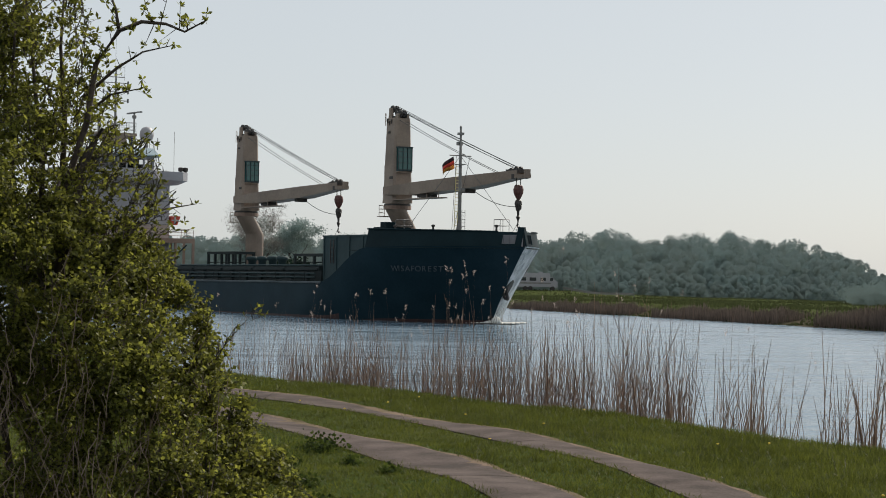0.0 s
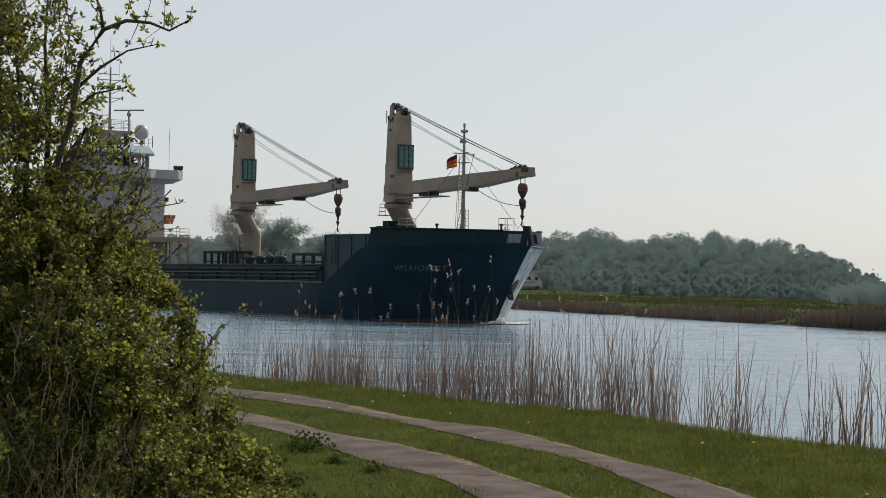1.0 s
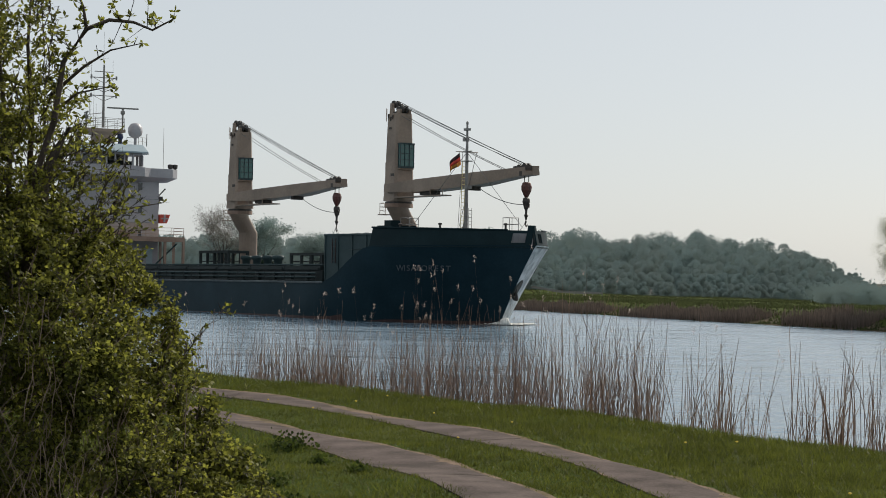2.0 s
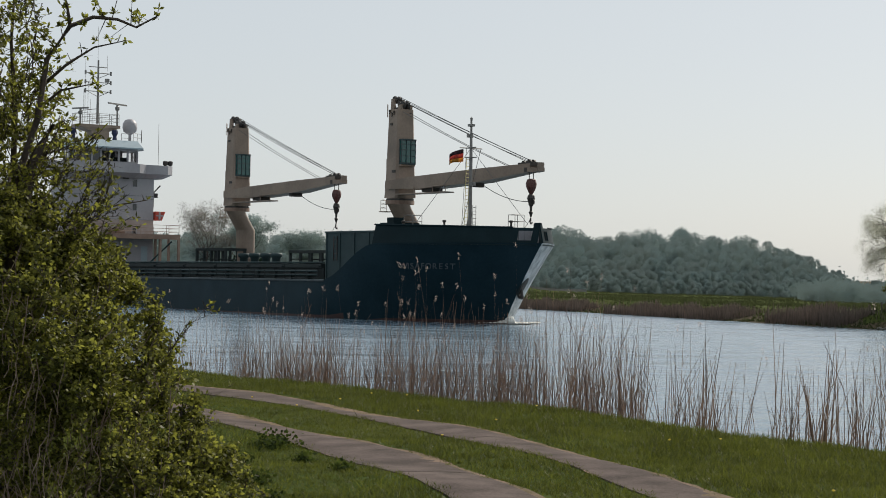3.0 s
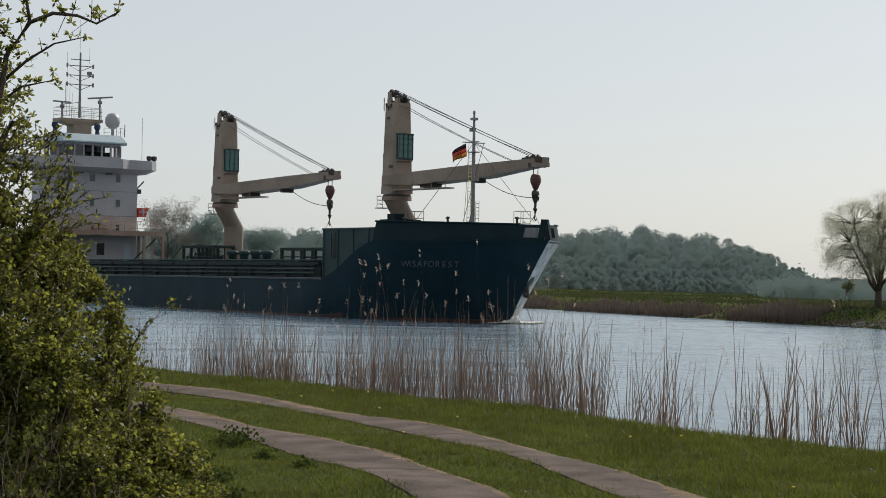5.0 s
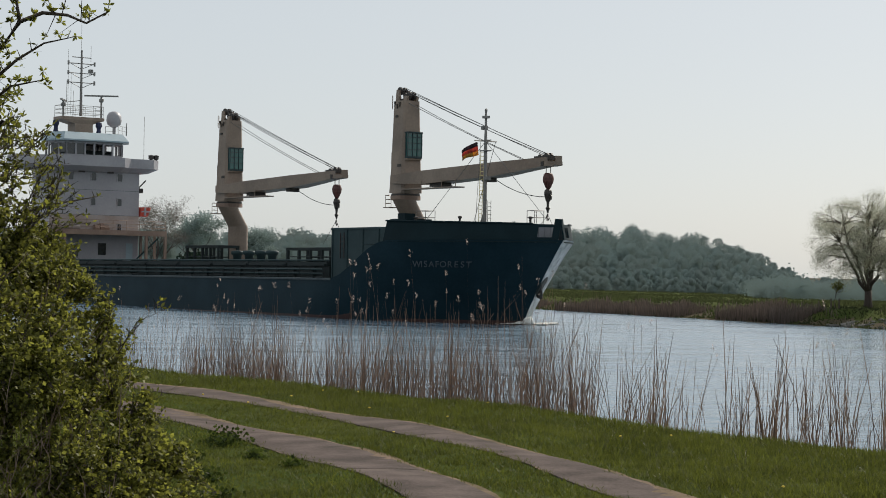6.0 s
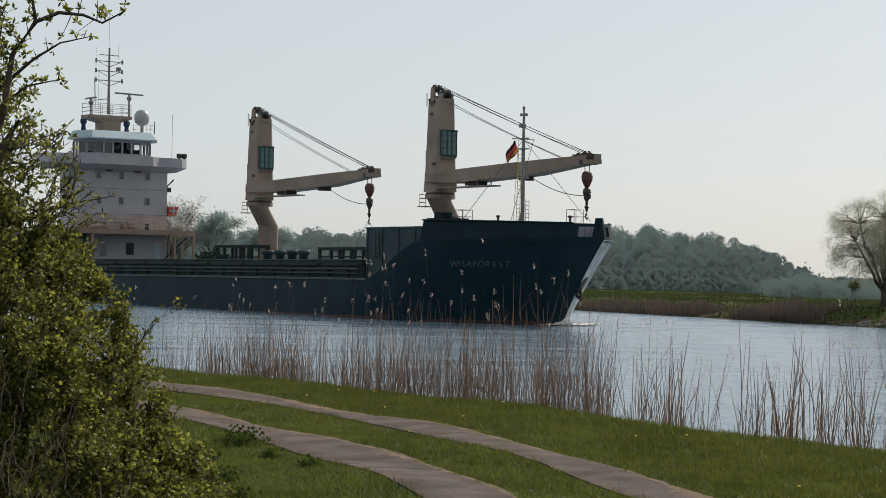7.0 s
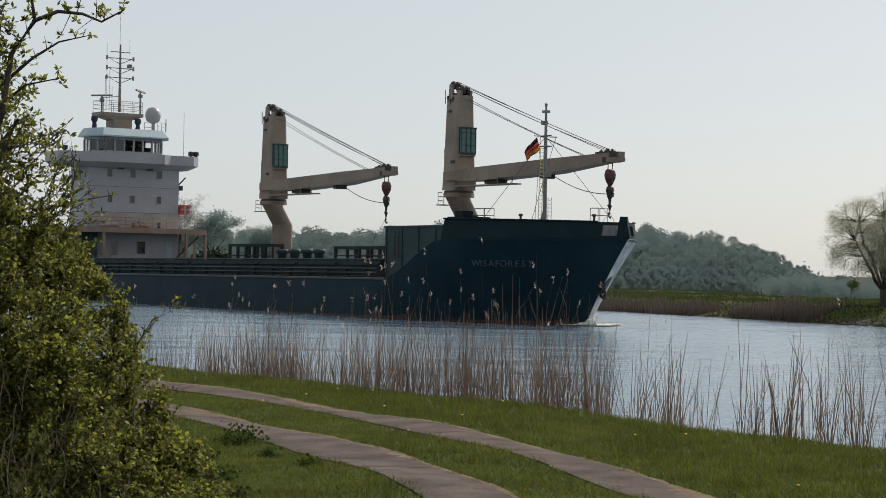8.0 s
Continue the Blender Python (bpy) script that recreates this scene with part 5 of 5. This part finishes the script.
def build_willow():
    """A broad willow: short stout trunk, steep limbs and an airy oval crown with drooping edges."""
    rnd = random.Random(4)
    root = tagged(new("willow_tree"), "large willow with airy grey-green spring foliage", "tree")
    root.location = at_ground(39.3, 178)
    wood = Build()
    wood.tube([(0, 0, -0.3), (0.03, 0, 0.6), (0.0, 0, 1.7)], [0.46, 0.34, 0.3], 10)
    nodes = []
    for k in range(9):
        t = k * math.tau / 9 + rnd.uniform(-0.3, 0.3)
        out = rnd.uniform(1.3, 3.0) if k % 3 else rnd.uniform(0.2, 0.9)
        top = rnd.uniform(6.3, 8.9) - 0.5 * out
        end = Vector((math.cos(t) * out, math.sin(t) * out, top))
        pts = [Vector((math.cos(t) * 0.12, math.sin(t) * 0.12, 1.5))]
        for i in range(1, 7):
            f = i / 6
            pts.append(Vector((end.x * f ** 0.85 + rnd.gauss(0, 0.1), end.y * f ** 0.85 + rnd.gauss(0, 0.1), 1.5 + (top - 1.5) * f)))
        wood.tube(pts, [0.17 * (1 - 0.8 * i / 6) + 0.02 for i in range(7)], 6)
        nodes += pts[2:]
    cs = []
    for k in range(460):
        v = Vector((rnd.gauss(0, 1), rnd.gauss(0, 1), rnd.gauss(0, 1))).normalized() * rnd.random() ** 0.4
        c = Vector((v.x * 5.2 - 0.3, v.y * 5.0, 6.3 + v.z * 4.1))
        if c.z < 2.6 or noise.noise(c * 0.55) < -0.12:
            continue
        n = min(nodes, key=lambda q: (q - c).length + max(0.0, q.z - c.z) * 0.8)
        mid = n.lerp(c, 0.55) + Vector((rnd.gauss(0, 0.15), rnd.gauss(0, 0.15), 0.25))
        wood.tube([n, mid, c], [0.04, 0.024, 0.01], 4)
        for q in range(3):
            tip = c + Vector((rnd.gauss(0, 0.3), rnd.gauss(0, 0.3), -rnd.uniform(0.1, 0.9)))
            wood.tube([c.lerp(mid, 0.3 * q / 2), tip], [0.012, 0.006], 3, caps=False)
        m = rnd.randint(290, 500)
        g = RNG.normal(size=(m, 3)) * np.array([0.34, 0.34, 0.28])
        g[:, 2] -= 0.5 * np.abs(RNG.normal(size=m)) * (0.4 + 0.6 * min(1.0, math.hypot(c.x, c.y) / 4.0))
        cs.append(np.array(c) + g)
    part("trunk", wood, BARK, root, "dark trunk with steep limbs", True)
    ob = new("crown", soup("crown", leaves(np.concatenate(cs), 0.06, 0.14), 4, WILLOW))
    ob.parent = root


def wood_height(b):
    """Height of the wood's edge by its bearing: even, then falling away to low scrub."""
    return np.interp(b, (-0.3, -0.1, -0.03, 0.02, 0.043, 0.065, 0.098, 0.121, 0.144, 0.1595, 0.170, 0.180, 0.187, 0.3), (12.0, 12.2, 13.0, 13.8, 14.7, 13.6, 14.7, 14.0, 12.6, 10.7, 8.4, 5.9, 3.8, 3.0))


def build_woods():
    """Rows of rounded crowns climbing away from the meadow; only the side towards the river carries leaves."""
    cs, sz, fs = [], [], []
    for d0, scale, count in ((455, 1.0, 130), (425, 0.93, 130), (400, 0.80, 120), (380, 0.62, 120), (362, 0.42, 140), (345, 0.25, 150)):
        for i in range(count):
            b = -0.26 + 0.52 * (i + random.uniform(-0.6, 0.6)) / count
            d = d0 + random.uniform(-12, 12)
            h = float(wood_height(b)) * d / 420 * scale * random.uniform(0.9, 1.04)
            if random.random() < 0.12:
                h *= 1.1
            x, y = b * d, d
            z = float(ground_z(x, y))
            w = max(1.2, 0.36 * h) * random.uniform(0.8, 1.25)
            blobs = random.randint(9, 14)
            for k in range(blobs):
                f = (k + random.random()) / blobs
                c = np.array([x + random.gauss(0, 0.42) * w * (1.1 - 0.6 * f), y + random.gauss(0, 0.42) * w, z + h * (0.10 + 0.78 * f) - 0.08 * h])
                r = w * random.uniform(0.36, 0.58) * (1.2 - 0.6 * f)
                m = int(165 + 80 * r)
                v = RNG.normal(size=(m, 3))
                v = v / np.linalg.norm(v, axis=1)[:, None]
                v = v[(v[:, 1] < 0.35) | (v[:, 2] > 0.1)]
                cs.append(c + v * r * (RNG.uniform(0.25, 1.06, len(v)) ** 0.7)[:, None])
                sz.append(np.full(len(v), 0.13 + 0.03 * r))
                fs.append(v * 0.5 + np.array([0, -1.0, 0.6]))
    c, size, f = np.concatenate(cs), np.concatenate(sz), np.concatenate(fs)
    f /= np.linalg.norm(f, axis=1)[:, None]
    tagged(new("far_woods", soup("far_woods", leaves(c, size, 0.45, f), 4, WOOD_HAZED, f)), "grey-green woodland rising behind the far meadow, leaf colour paled for haze", "woodland", kind="stuff")


def build_far_scrub():
    cs = []
    for i in range(150):
        b = random.uniform(0.165, 0.27)
        d = random.uniform(255, 330)
        x, y = b * d, d
        z = float(ground_z(x, y))
        h = random.uniform(1.4, 2.5) + (0.5 if random.random() < 0.15 else 0)
        for k in range(5):
            c = np.array([x + random.gauss(0, 0.8), y + random.gauss(0, 0.8), z + h * random.uniform(0.2, 0.8)])
            v = RNG.normal(size=(60, 3)) * np.array([0.55, 0.55, 0.26 * h])
            cs.append(c + v)
    c = np.concatenate(cs)
    f = np.tile([0.0, -0.85, 0.5], (len(c), 1))
    tagged(new("far_scrub", soup("far_scrub", leaves(c, 0.15, 0.45, f), 4, WOOD_HAZED, f)), "low grey-green scrub at the end of the meadow, paled for haze", "scrub", kind="stuff")


def at_ground(x, y):
    return (x, y, float(ground_z(x, y)))


def build_hawthorn():
    """The large hawthorn beside the camera: many stems, arching twigs and small fresh leaves."""
    root = tagged(new("hawthorn_bush"), "large hawthorn bush with fresh small green leaves", "bush")
    y0 = 10.5
    edge_z = (2.2, 3.2, 3.42, 3.6, 3.83, 4.12, 4.41, 4.71, 5.15, 5.44, 6.0, 7.0)
    edge_x = (-0.85, -1.06, -1.18, -1.38, -1.50, -1.64, -1.82, -2.08, -2.32, -2.44, -2.57, -2.9)

    def edge(z, y):
        return float(np.interp(z, edge_z, edge_x)) - 0.28 * ((y - y0) / 1.0) ** 2

    stems = Build()
    for k in range(16):
        x, y = -3.0 + random.gauss(0, 0.35), y0 + random.gauss(0, 0.35)
        p = Vector((x, y, 2.1))
        pts, rad = [p], [random.uniform(0.016, 0.04)]
        tx, ty = -3.0 + random.gauss(0, 0.3), y0 + random.gauss(0, 0.6)
        for i in range(1, 7):
            f = i / 6
            pts.append(Vector((x + (tx - x) * f + random.gauss(0, 0.06), y + (ty - y) * f + random.gauss(0, 0.06), 2.1 + f * random.uniform(2.4, 2.9))))
            rad.append(rad[0] * (1 - 0.75 * f))
        stems.tube(pts, rad, 6)
    part("stem", stems, BARK, root, "dark crooked stems", True)
    # arching limbs that stand clear of the mass
    limbs = (((-2.46, 4.64), (-2.41, 5.0), (-2.33, 5.25), (-2.29, 5.56), (-2.17, 5.74), (-2.05, 5.79), (-1.92, 5.78), (-1.82, 5.74), (-1.71, 5.80)),
             ((-2.36, 5.38), (-2.18, 5.54), (-2.04, 5.63), (-1.87, 5.67)), ((-2.33, 5.30), (-2.21, 5.40), (-2.03, 5.44)),
             ((-2.18, 4.70), (-2.08, 4.75), (-1.90, 4.80), (-1.74, 4.83)), ((-2.40, 4.6), (-2.35, 4.91), (-2.28, 5.06), (-2.21, 5.22)),
             ((-2.17, 5.74), (-2.19, 5.86), (-2.25, 6.0)), ((-2.58, 4.4), (-2.56, 4.99), (-2.63, 5.59), (-2.70, 6.1)), ((-2.46, 4.7), (-2.45, 5.29), (-2.48, 5.65), (-2.46, 6.1)),
             ((-2.70, 4.46), (-2.74, 5.29), (-2.72, 5.95)), ((-2.02, 4.5), (-1.96, 4.75), (-1.95, 5.01), (-1.97, 5.14)),
             ((-1.68, 3.95), (-1.52, 4.15), (-1.40, 4.29)), ((-1.62, 4.0), (-1.52, 4.18), (-1.36, 4.25)), ((-1.75, 3.6), (-1.5, 3.72), (-1.28, 3.86)), ((-1.95, 5.78), (-1.92, 5.9), (-1.95, 6.05)))
    twig_pts, cs, tufts = [], [], []

    def tuft(tip, count):
        """A rosette of leaves spread round the end of a short spur."""
        for q in range(count):
            way = Vector((random.gauss(0, 1), random.gauss(0, 1), random.gauss(0.45, 0.8))).normalized()
            tufts.append((tip, way, random.uniform(0.013, 0.021)))

    for n, line in enumerate(limbs):
        b = Build()
        y = y0 + 0.12 * ((n * 7) % 5 - 2)
        k = y / y0
        r0 = 0.021 if n == 0 else (0.02 if n in (6, 7, 8) else (0.003 if n > 8 else 0.011))
        pts = [Vector((x * k, y, 4.51 + (z - 4.51) * k)) for x, z in line]
        b.tube(pts, [r0 * (1 - 0.8 * i / (len(pts) - 1)) for i in range(len(pts))], 6)
        part("limb", b, BARK, root, "dark arching limb", True)
        bare = n in (1, 3, 9, 10, 11, 12)
        tuft(pts[-1], 5 if bare else 12)
        for p, q in zip(pts, pts[1:]):
            for j in range(max(2, int((q - p).length / (0.03 if n == 0 else 0.04)))):
                c = p.lerp(q, random.random())
                o = Vector((random.gauss(0, 0.6), random.gauss(0, 0.5), random.gauss(0.5, 0.7))).normalized() * random.uniform(0.02, 0.09 if bare else 0.13)
                twig_pts.append((c, c + o))
                if not bare:
                    tuft(c + o, random.randint(6, 13))
                    if random.random() < 0.5:
                        tuft(c.lerp(c + o, 0.5), random.randint(2, 6))
                elif random.random() < 0.5:
                    tuft(c + o * 0.6, random.randint(1, 4))
    # loose sprays in the open top
    for i in range(150):
        p = Vector((random.uniform(-3.0, -2.3), y0 + random.gauss(0, 0.4), random.uniform(4.5, 6.1)))
        d = Vector((random.gauss(0.35, 0.5), random.gauss(0, 0.4), random.gauss(0.5, 0.5))).normalized()
        for seg in range(random.randint(3, 6)):
            q = p + d * random.uniform(0.05, 0.10)
            if q.x > edge(q.z, q.y) + 0.22:
                break
            twig_pts.append((p, q))
            twig_pts.append((p, p.lerp(q, 0.8) + Vector((0.004, 0.003, 0))))
            for _ in range(random.randint(1, 3)):
                o = Vector((random.gauss(0, 1), random.gauss(0, 1), random.gauss(0.4, 1))).normalized() * random.uniform(0.02, 0.07)
                twig_pts.append((q, q + o))
                tuft(q + o, random.randint(3, 8))
            d = (d + Vector((random.gauss(0, 0.25), random.gauss(0, 0.2), random.gauss(0, 0.25)))).normalized()
            p = q
    # a stout broken limb and bare spiky twigs below the open top
    b = Build()
    b.tube([Vector(p) for p in ((-2.42, y0 - 0.3, 4.35), (-2.33, y0 - 0.3, 4.72), (-2.30, y0 - 0.3, 4.95), (-2.25, y0 - 0.3, 5.08), (-2.18, y0 - 0.3, 5.2))], [0.03, 0.028, 0.026, 0.024, 0.012], 7)
    part("limb", b, BARK, root, "dark broken limb", True)
    for i in range(75):
        p = Vector((random.uniform(-2.45, -1.98), y0 + random.uniform(-0.5, 0.3), random.uniform(4.45, 5.1)))
        d = Vector((random.uniform(0.3, 1.0), random.gauss(0, 0.25), random.uniform(0.0, 0.8))).normalized()
        for seg in range(random.randint(4, 7)):
            q = p + d * random.uniform(0.04, 0.07)
            if q.x > edge(q.z, q.y) + 0.33:
                break
            twig_pts += [(p, q), (p + Vector((0, 0, 0.003)), q)]
            for j in range(3):
                s = p.lerp(q, random.random())
                e = s + (d * 0.6 + Vector((random.gauss(0, 0.6), random.gauss(0, 0.5), random.gauss(0.3, 0.6)))) * random.uniform(0.012, 0.035)
                twig_pts.append((s, e))
                if random.random() < 0.6:
                    tuft(e, random.randint(1, 3))
            d = (d + Vector((random.gauss(0, 0.12), random.gauss(0, 0.1), random.gauss(0.02, 0.12)))).normalized()
            p = q
    # leafy sprays through the whole crown: a few short shoots from one point, each with its leaves in a tuft
    def spray(p, shoots, lush):
        way = Vector((random.gauss(0.35, 0.5), random.gauss(-0.15, 0.5), random.gauss(0.5, 0.4))).normalized()
        root_p = p - way * 0.1
        for k in range(shoots):
            d = (way + Vector((random.gauss(0, 0.55), random.gauss(0, 0.55), random.gauss(0.1, 0.45)))).normalized()
            long = random.uniform(0.06, 0.16)
            tip = root_p + d * long
            twig_pts.append((root_p, tip))
            for q in range(int(random.uniform(0.6, 1.4) * lush)):
                u = random.random() ** 0.6
                cs.append(root_p.lerp(tip, u) + Vector((random.gauss(0, 0.017), random.gauss(0, 0.017), random.gauss(0.004, 0.017))))

    for count in range(6000):
        z = random.uniform(2.25, 6.3)
        y = y0 + random.uniform(-1.1, 0.4)
        xr = edge(z, y)
        f = random.random() ** 1.2
        x = xr - f * (xr + 3.3) if xr > -3.2 else xr
        x += 0.10 * noise.noise(Vector((y * 3, z * 3, 1)))
        thin = 1.0 if z < 4.45 else max(0.05, 1.0 - (z - 4.45) / 0.5)
        if x < -2.45:
            thin = max(thin, 0.3)
        gap = noise.noise(Vector((x * 2.2, y * 1.5, z * 2.2))) + 0.9 * noise.noise(Vector((x * 6.0, y * 4, z * 6.0)))
        thin *= 1.0 if gap > -0.08 else 0.04
        if z < 3.75 and x < -1.75 and y < y0:
            thin *= 0.5
        if random.random() < thin:
            spray(Vector((x, y, z)), random.randint(4, 7), 22)
    # the high thick part of the crown away from the river
    for count in range(290):
        p = Vector((random.uniform(-3.4, -2.42), y0 + random.uniform(-0.8, 0.8), random.uniform(4.6, 6.5)))
        if noise.noise(p * 3.1) + 0.6 * noise.noise(p * 7.0) > -0.12:
            spray(p, random.randint(3, 6), 15)
    centres = np.array([tuple(c) for c in cs])
    facing = np.tile([0.2, -0.1, 0.6], (len(cs), 1)) + RNG.normal(0, 0.55, (len(cs), 3))
    tips, ways = np.array([tuple(t[0]) for t in tufts]), np.array([tuple(t[1]) for t in tufts])
    long = np.array([t[2] for t in tufts])[:, None]
    side = np.cross(ways, RNG.normal(size=ways.shape))
    side /= np.linalg.norm(side, axis=1)[:, None]
    rosettes = np.stack([tips, tips + ways * long * 1.1 + side * long * 0.42, tips + ways * long * 2, tips + ways * long * 1.1 - side * long * 0.42], 1)
    blades = np.concatenate([leaves(centres, np.where(centres[:, 2] > 4.85, 0.0112, 0.0128), 0.42, facing), rosettes])
    ob = tagged(new("foliage", soup("foliage", blades, 4, LEAF)), "small fresh green leaves in tufts", kind="stuff")
    ob.parent = root
    tw = []
    for a, b in twig_pts:
        w = Vector((0.0028, 0.001, 0.0))
        v = Vector((0.0, 0.0028, 0.001))
        tw += [[a - w, a + w, b + w * 0.4, b - w * 0.4], [a - v, a + v, b + v * 0.4, b - v * 0.4]]
    ob = tagged(new("twig", soup("twig", tw, 4, BARK)), "thin dark leafy twigs", kind="stuff")
    ob.parent = root
    tw = []
    for i in range(2200):
        a = Vector((random.uniform(-3.2, -1.5), random.uniform(9.15, 10.3), 2.2 + 2.1 * random.random() ** 1.5))
        if a.x > edge(a.z, a.y) - 0.1:
            continue
        d = Vector((random.gauss(0.05, 0.3), random.gauss(0, 0.3), random.uniform(0.5, 1.0))).normalized()
        for k in range(random.randint(2, 4)):
            b = a + d * random.uniform(0.04, 0.10)
            w = Vector((0.0022, 0, 0))
            tw.append([a - w, a + w, b + w * 0.7, b - w * 0.7])
            if random.random() < 0.5:
                e = b + (d + Vector((random.gauss(0, 0.7), random.gauss(0, 0.5), random.gauss(0, 0.4)))) * random.uniform(0.02, 0.06)
                tw.append([b - w * 0.6, b + w * 0.6, e + w * 0.2, e - w * 0.2])
            d = (d + Vector((random.gauss(0, 0.3), random.gauss(0, 0.3), random.gauss(0, 0.25)))).normalized()
            a = b
    ob = tagged(new("twig", soup("twig", tw, 4, TWIG)), "thin dry brown twigs", kind="stuff")
    ob.parent = root


# ---- small things on the far side ----
def build_motorhome():
    root = tagged(new("motorhome"), "white motorhome parked behind the far meadow", "vehicle")
    root.matrix_basis = pose(2.2, 331, float(ground_z(2.2, 331)), 0, 0, 4)
    b = Build()
    b.prism([(-3.2, -1.1), (2.2, -1.1), (2.2, 1.1), (-3.2, 1.1)], 0.55, 2.85, 0, [(-3.2, -1.05), (2.0, -1.05), (2.0, 1.05), (-3.2, 1.05)])
    b.prism([(2.0, -1.0), (3.3, -1.0), (3.3, 1.0), (2.0, 1.0)], 0.5, 1.4)
    b.prism([(2.0, -1.0), (3.2, -1.0), (3.2, 1.0), (2.0, 1.0)], 1.4, 2.2, 0, [(2.0, -0.9), (2.5, -0.9), (2.5, 0.9), (2.0, 0.9)])
    part("body", b, WHITE, root)
    for x, w in ((-2.4, 0.9), (-0.8, 1.1), (0.9, 0.9), (2.3, 0.5)):
        g = Build()
        g.box((x - w / 2, -1.12, 1.55), (x + w / 2, -1.07, 2.1))
        part("window", g, DARK_GLASS, root)
    st = Build()
    st.box((-3.2, -1.115, 1.05), (2.2, -1.09, 1.3))
    part("stripe", st, GREY_STEEL, root)
    for x in (-2.0, -1.2, 2.5):
        for y in (-1.0, 1.0):
            w = Build()
            w.tube([(x, y - 0.12, 0.34), (x, y + 0.12, 0.34)], 0.34, 14)
            part("wheel", w, STEEL, root)
    rb = Build()
    rb.box((-2.5, -0.4, 2.85), (-1.7, 0.4, 3.05))
    rb.box((0.2, -0.4, 2.85), (0.9, 0.4, 3.0))
    part("roof_hatch", rb, WHITE, root)


def build_guard_rail():
    root = tagged(new("guard_rail"), "low grey rail along the far road", "rail")
    a, b = Vector((6.5, 328)), Vector((16.5, 300))
    r = Build()
    prev = None
    for i in range(25):
        p = a.lerp(b, i / 24)
        z = float(ground_z(p.x, p.y))
        if prev:
            r.add([(*prev[:2], prev[2] + 0.4), (p.x, p.y, z + 0.4), (p.x, p.y, z + 0.75), (*prev[:2], prev[2] + 0.75), (prev[0], prev[1] + 0.08, prev[2] + 0.4), (p.x, p.y + 0.08, z + 0.4), (p.x, p.y + 0.08, z + 0.75), (prev[0], prev[1] + 0.08, prev[2] + 0.75)],
                  [(0, 1, 2, 3), (7, 6, 5, 4), (3, 2, 6, 7), (4, 5, 1, 0)])
        prev = (p.x, p.y, z)
    part("rail", r, GREY_STEEL, root)
    for i in range(0, 25, 3):
        p = a.lerp(b, i / 24)
        z = float(ground_z(p.x, p.y))
        k = Build()
        k.box((p.x - 0.06, p.y + 0.08, z - 0.1), (p.x + 0.06, p.y + 0.2, z + 0.7))
        part("post", k, GREY_STEEL, root)


build_woods()
build_far_scrub()
build_far_reeds()
build_willow()
branch_tree("sapling", at_ground(35.5, 174), 2.6, 0.8, "young sapling with light green leaves between stakes", LEAF, 420, 0.07, 0.0, 4, 0.05, 0.45, 8, 0.22)
for dx in (-0.28, 0.42):
    stake = Build()
    x, y, z = at_ground(35.5 + dx, 174.1)
    stake.tube([(x, y, z - 0.1), (x, y, z + 0.85)], [0.07, 0.06], 6)
    thing("tree_stake", stake, BARK, "dark wooden stake beside the sapling", "stake", "stakes of the sapling")
branch_tree("bare_tree", at_ground(-45.2, 330), 16.2, 8.0, "round bare tree with budding twigs, greyed for haze", BUDS_HAZED, 9000, 0.34, 0.0, 8, 0.35, 0.2, 3, 0.9, 0.035)
branch_tree("budding_tree", at_ground(-38.5, 338), 13.0, 7.5, "tree with thin grey-green spring leaves, paled for haze", WOOD_HAZED, 15000, 0.13, 0.0, 7, 0.3, 0.2, 11, 0.9, 0.3, "trees behind the ship")
branch_tree("budding_tree", at_ground(-30.0, 352), 10.6, 6.5, "tree with thin grey-green spring leaves, paled for haze", WOOD_HAZED, 15000, 0.13, 0.0, 7, 0.3, 0.2, 12, 0.9, 0.3, "trees behind the ship")
branch_tree("budding_tree", at_ground(-48.0, 350), 10.4, 6.5, "tree with thin grey-green spring leaves, paled for haze", WOOD_HAZED, 15000, 0.13, 0.0, 7, 0.3, 0.2, 13, 0.9, 0.3, "trees behind the ship")
branch_tree("dark_pine", at_ground(-34.3, 300), 7.6, 3.0, "dark evergreen tree behind the ship", CONIFER, 4500, 0.24, 0.2, 7, 0.25, 0.15, 21, 0.8, 0.3)
build_motorhome()
build_guard_rail()
build_hawthorn()
build_reeds()
build_weeds()
build_grass()


motions()
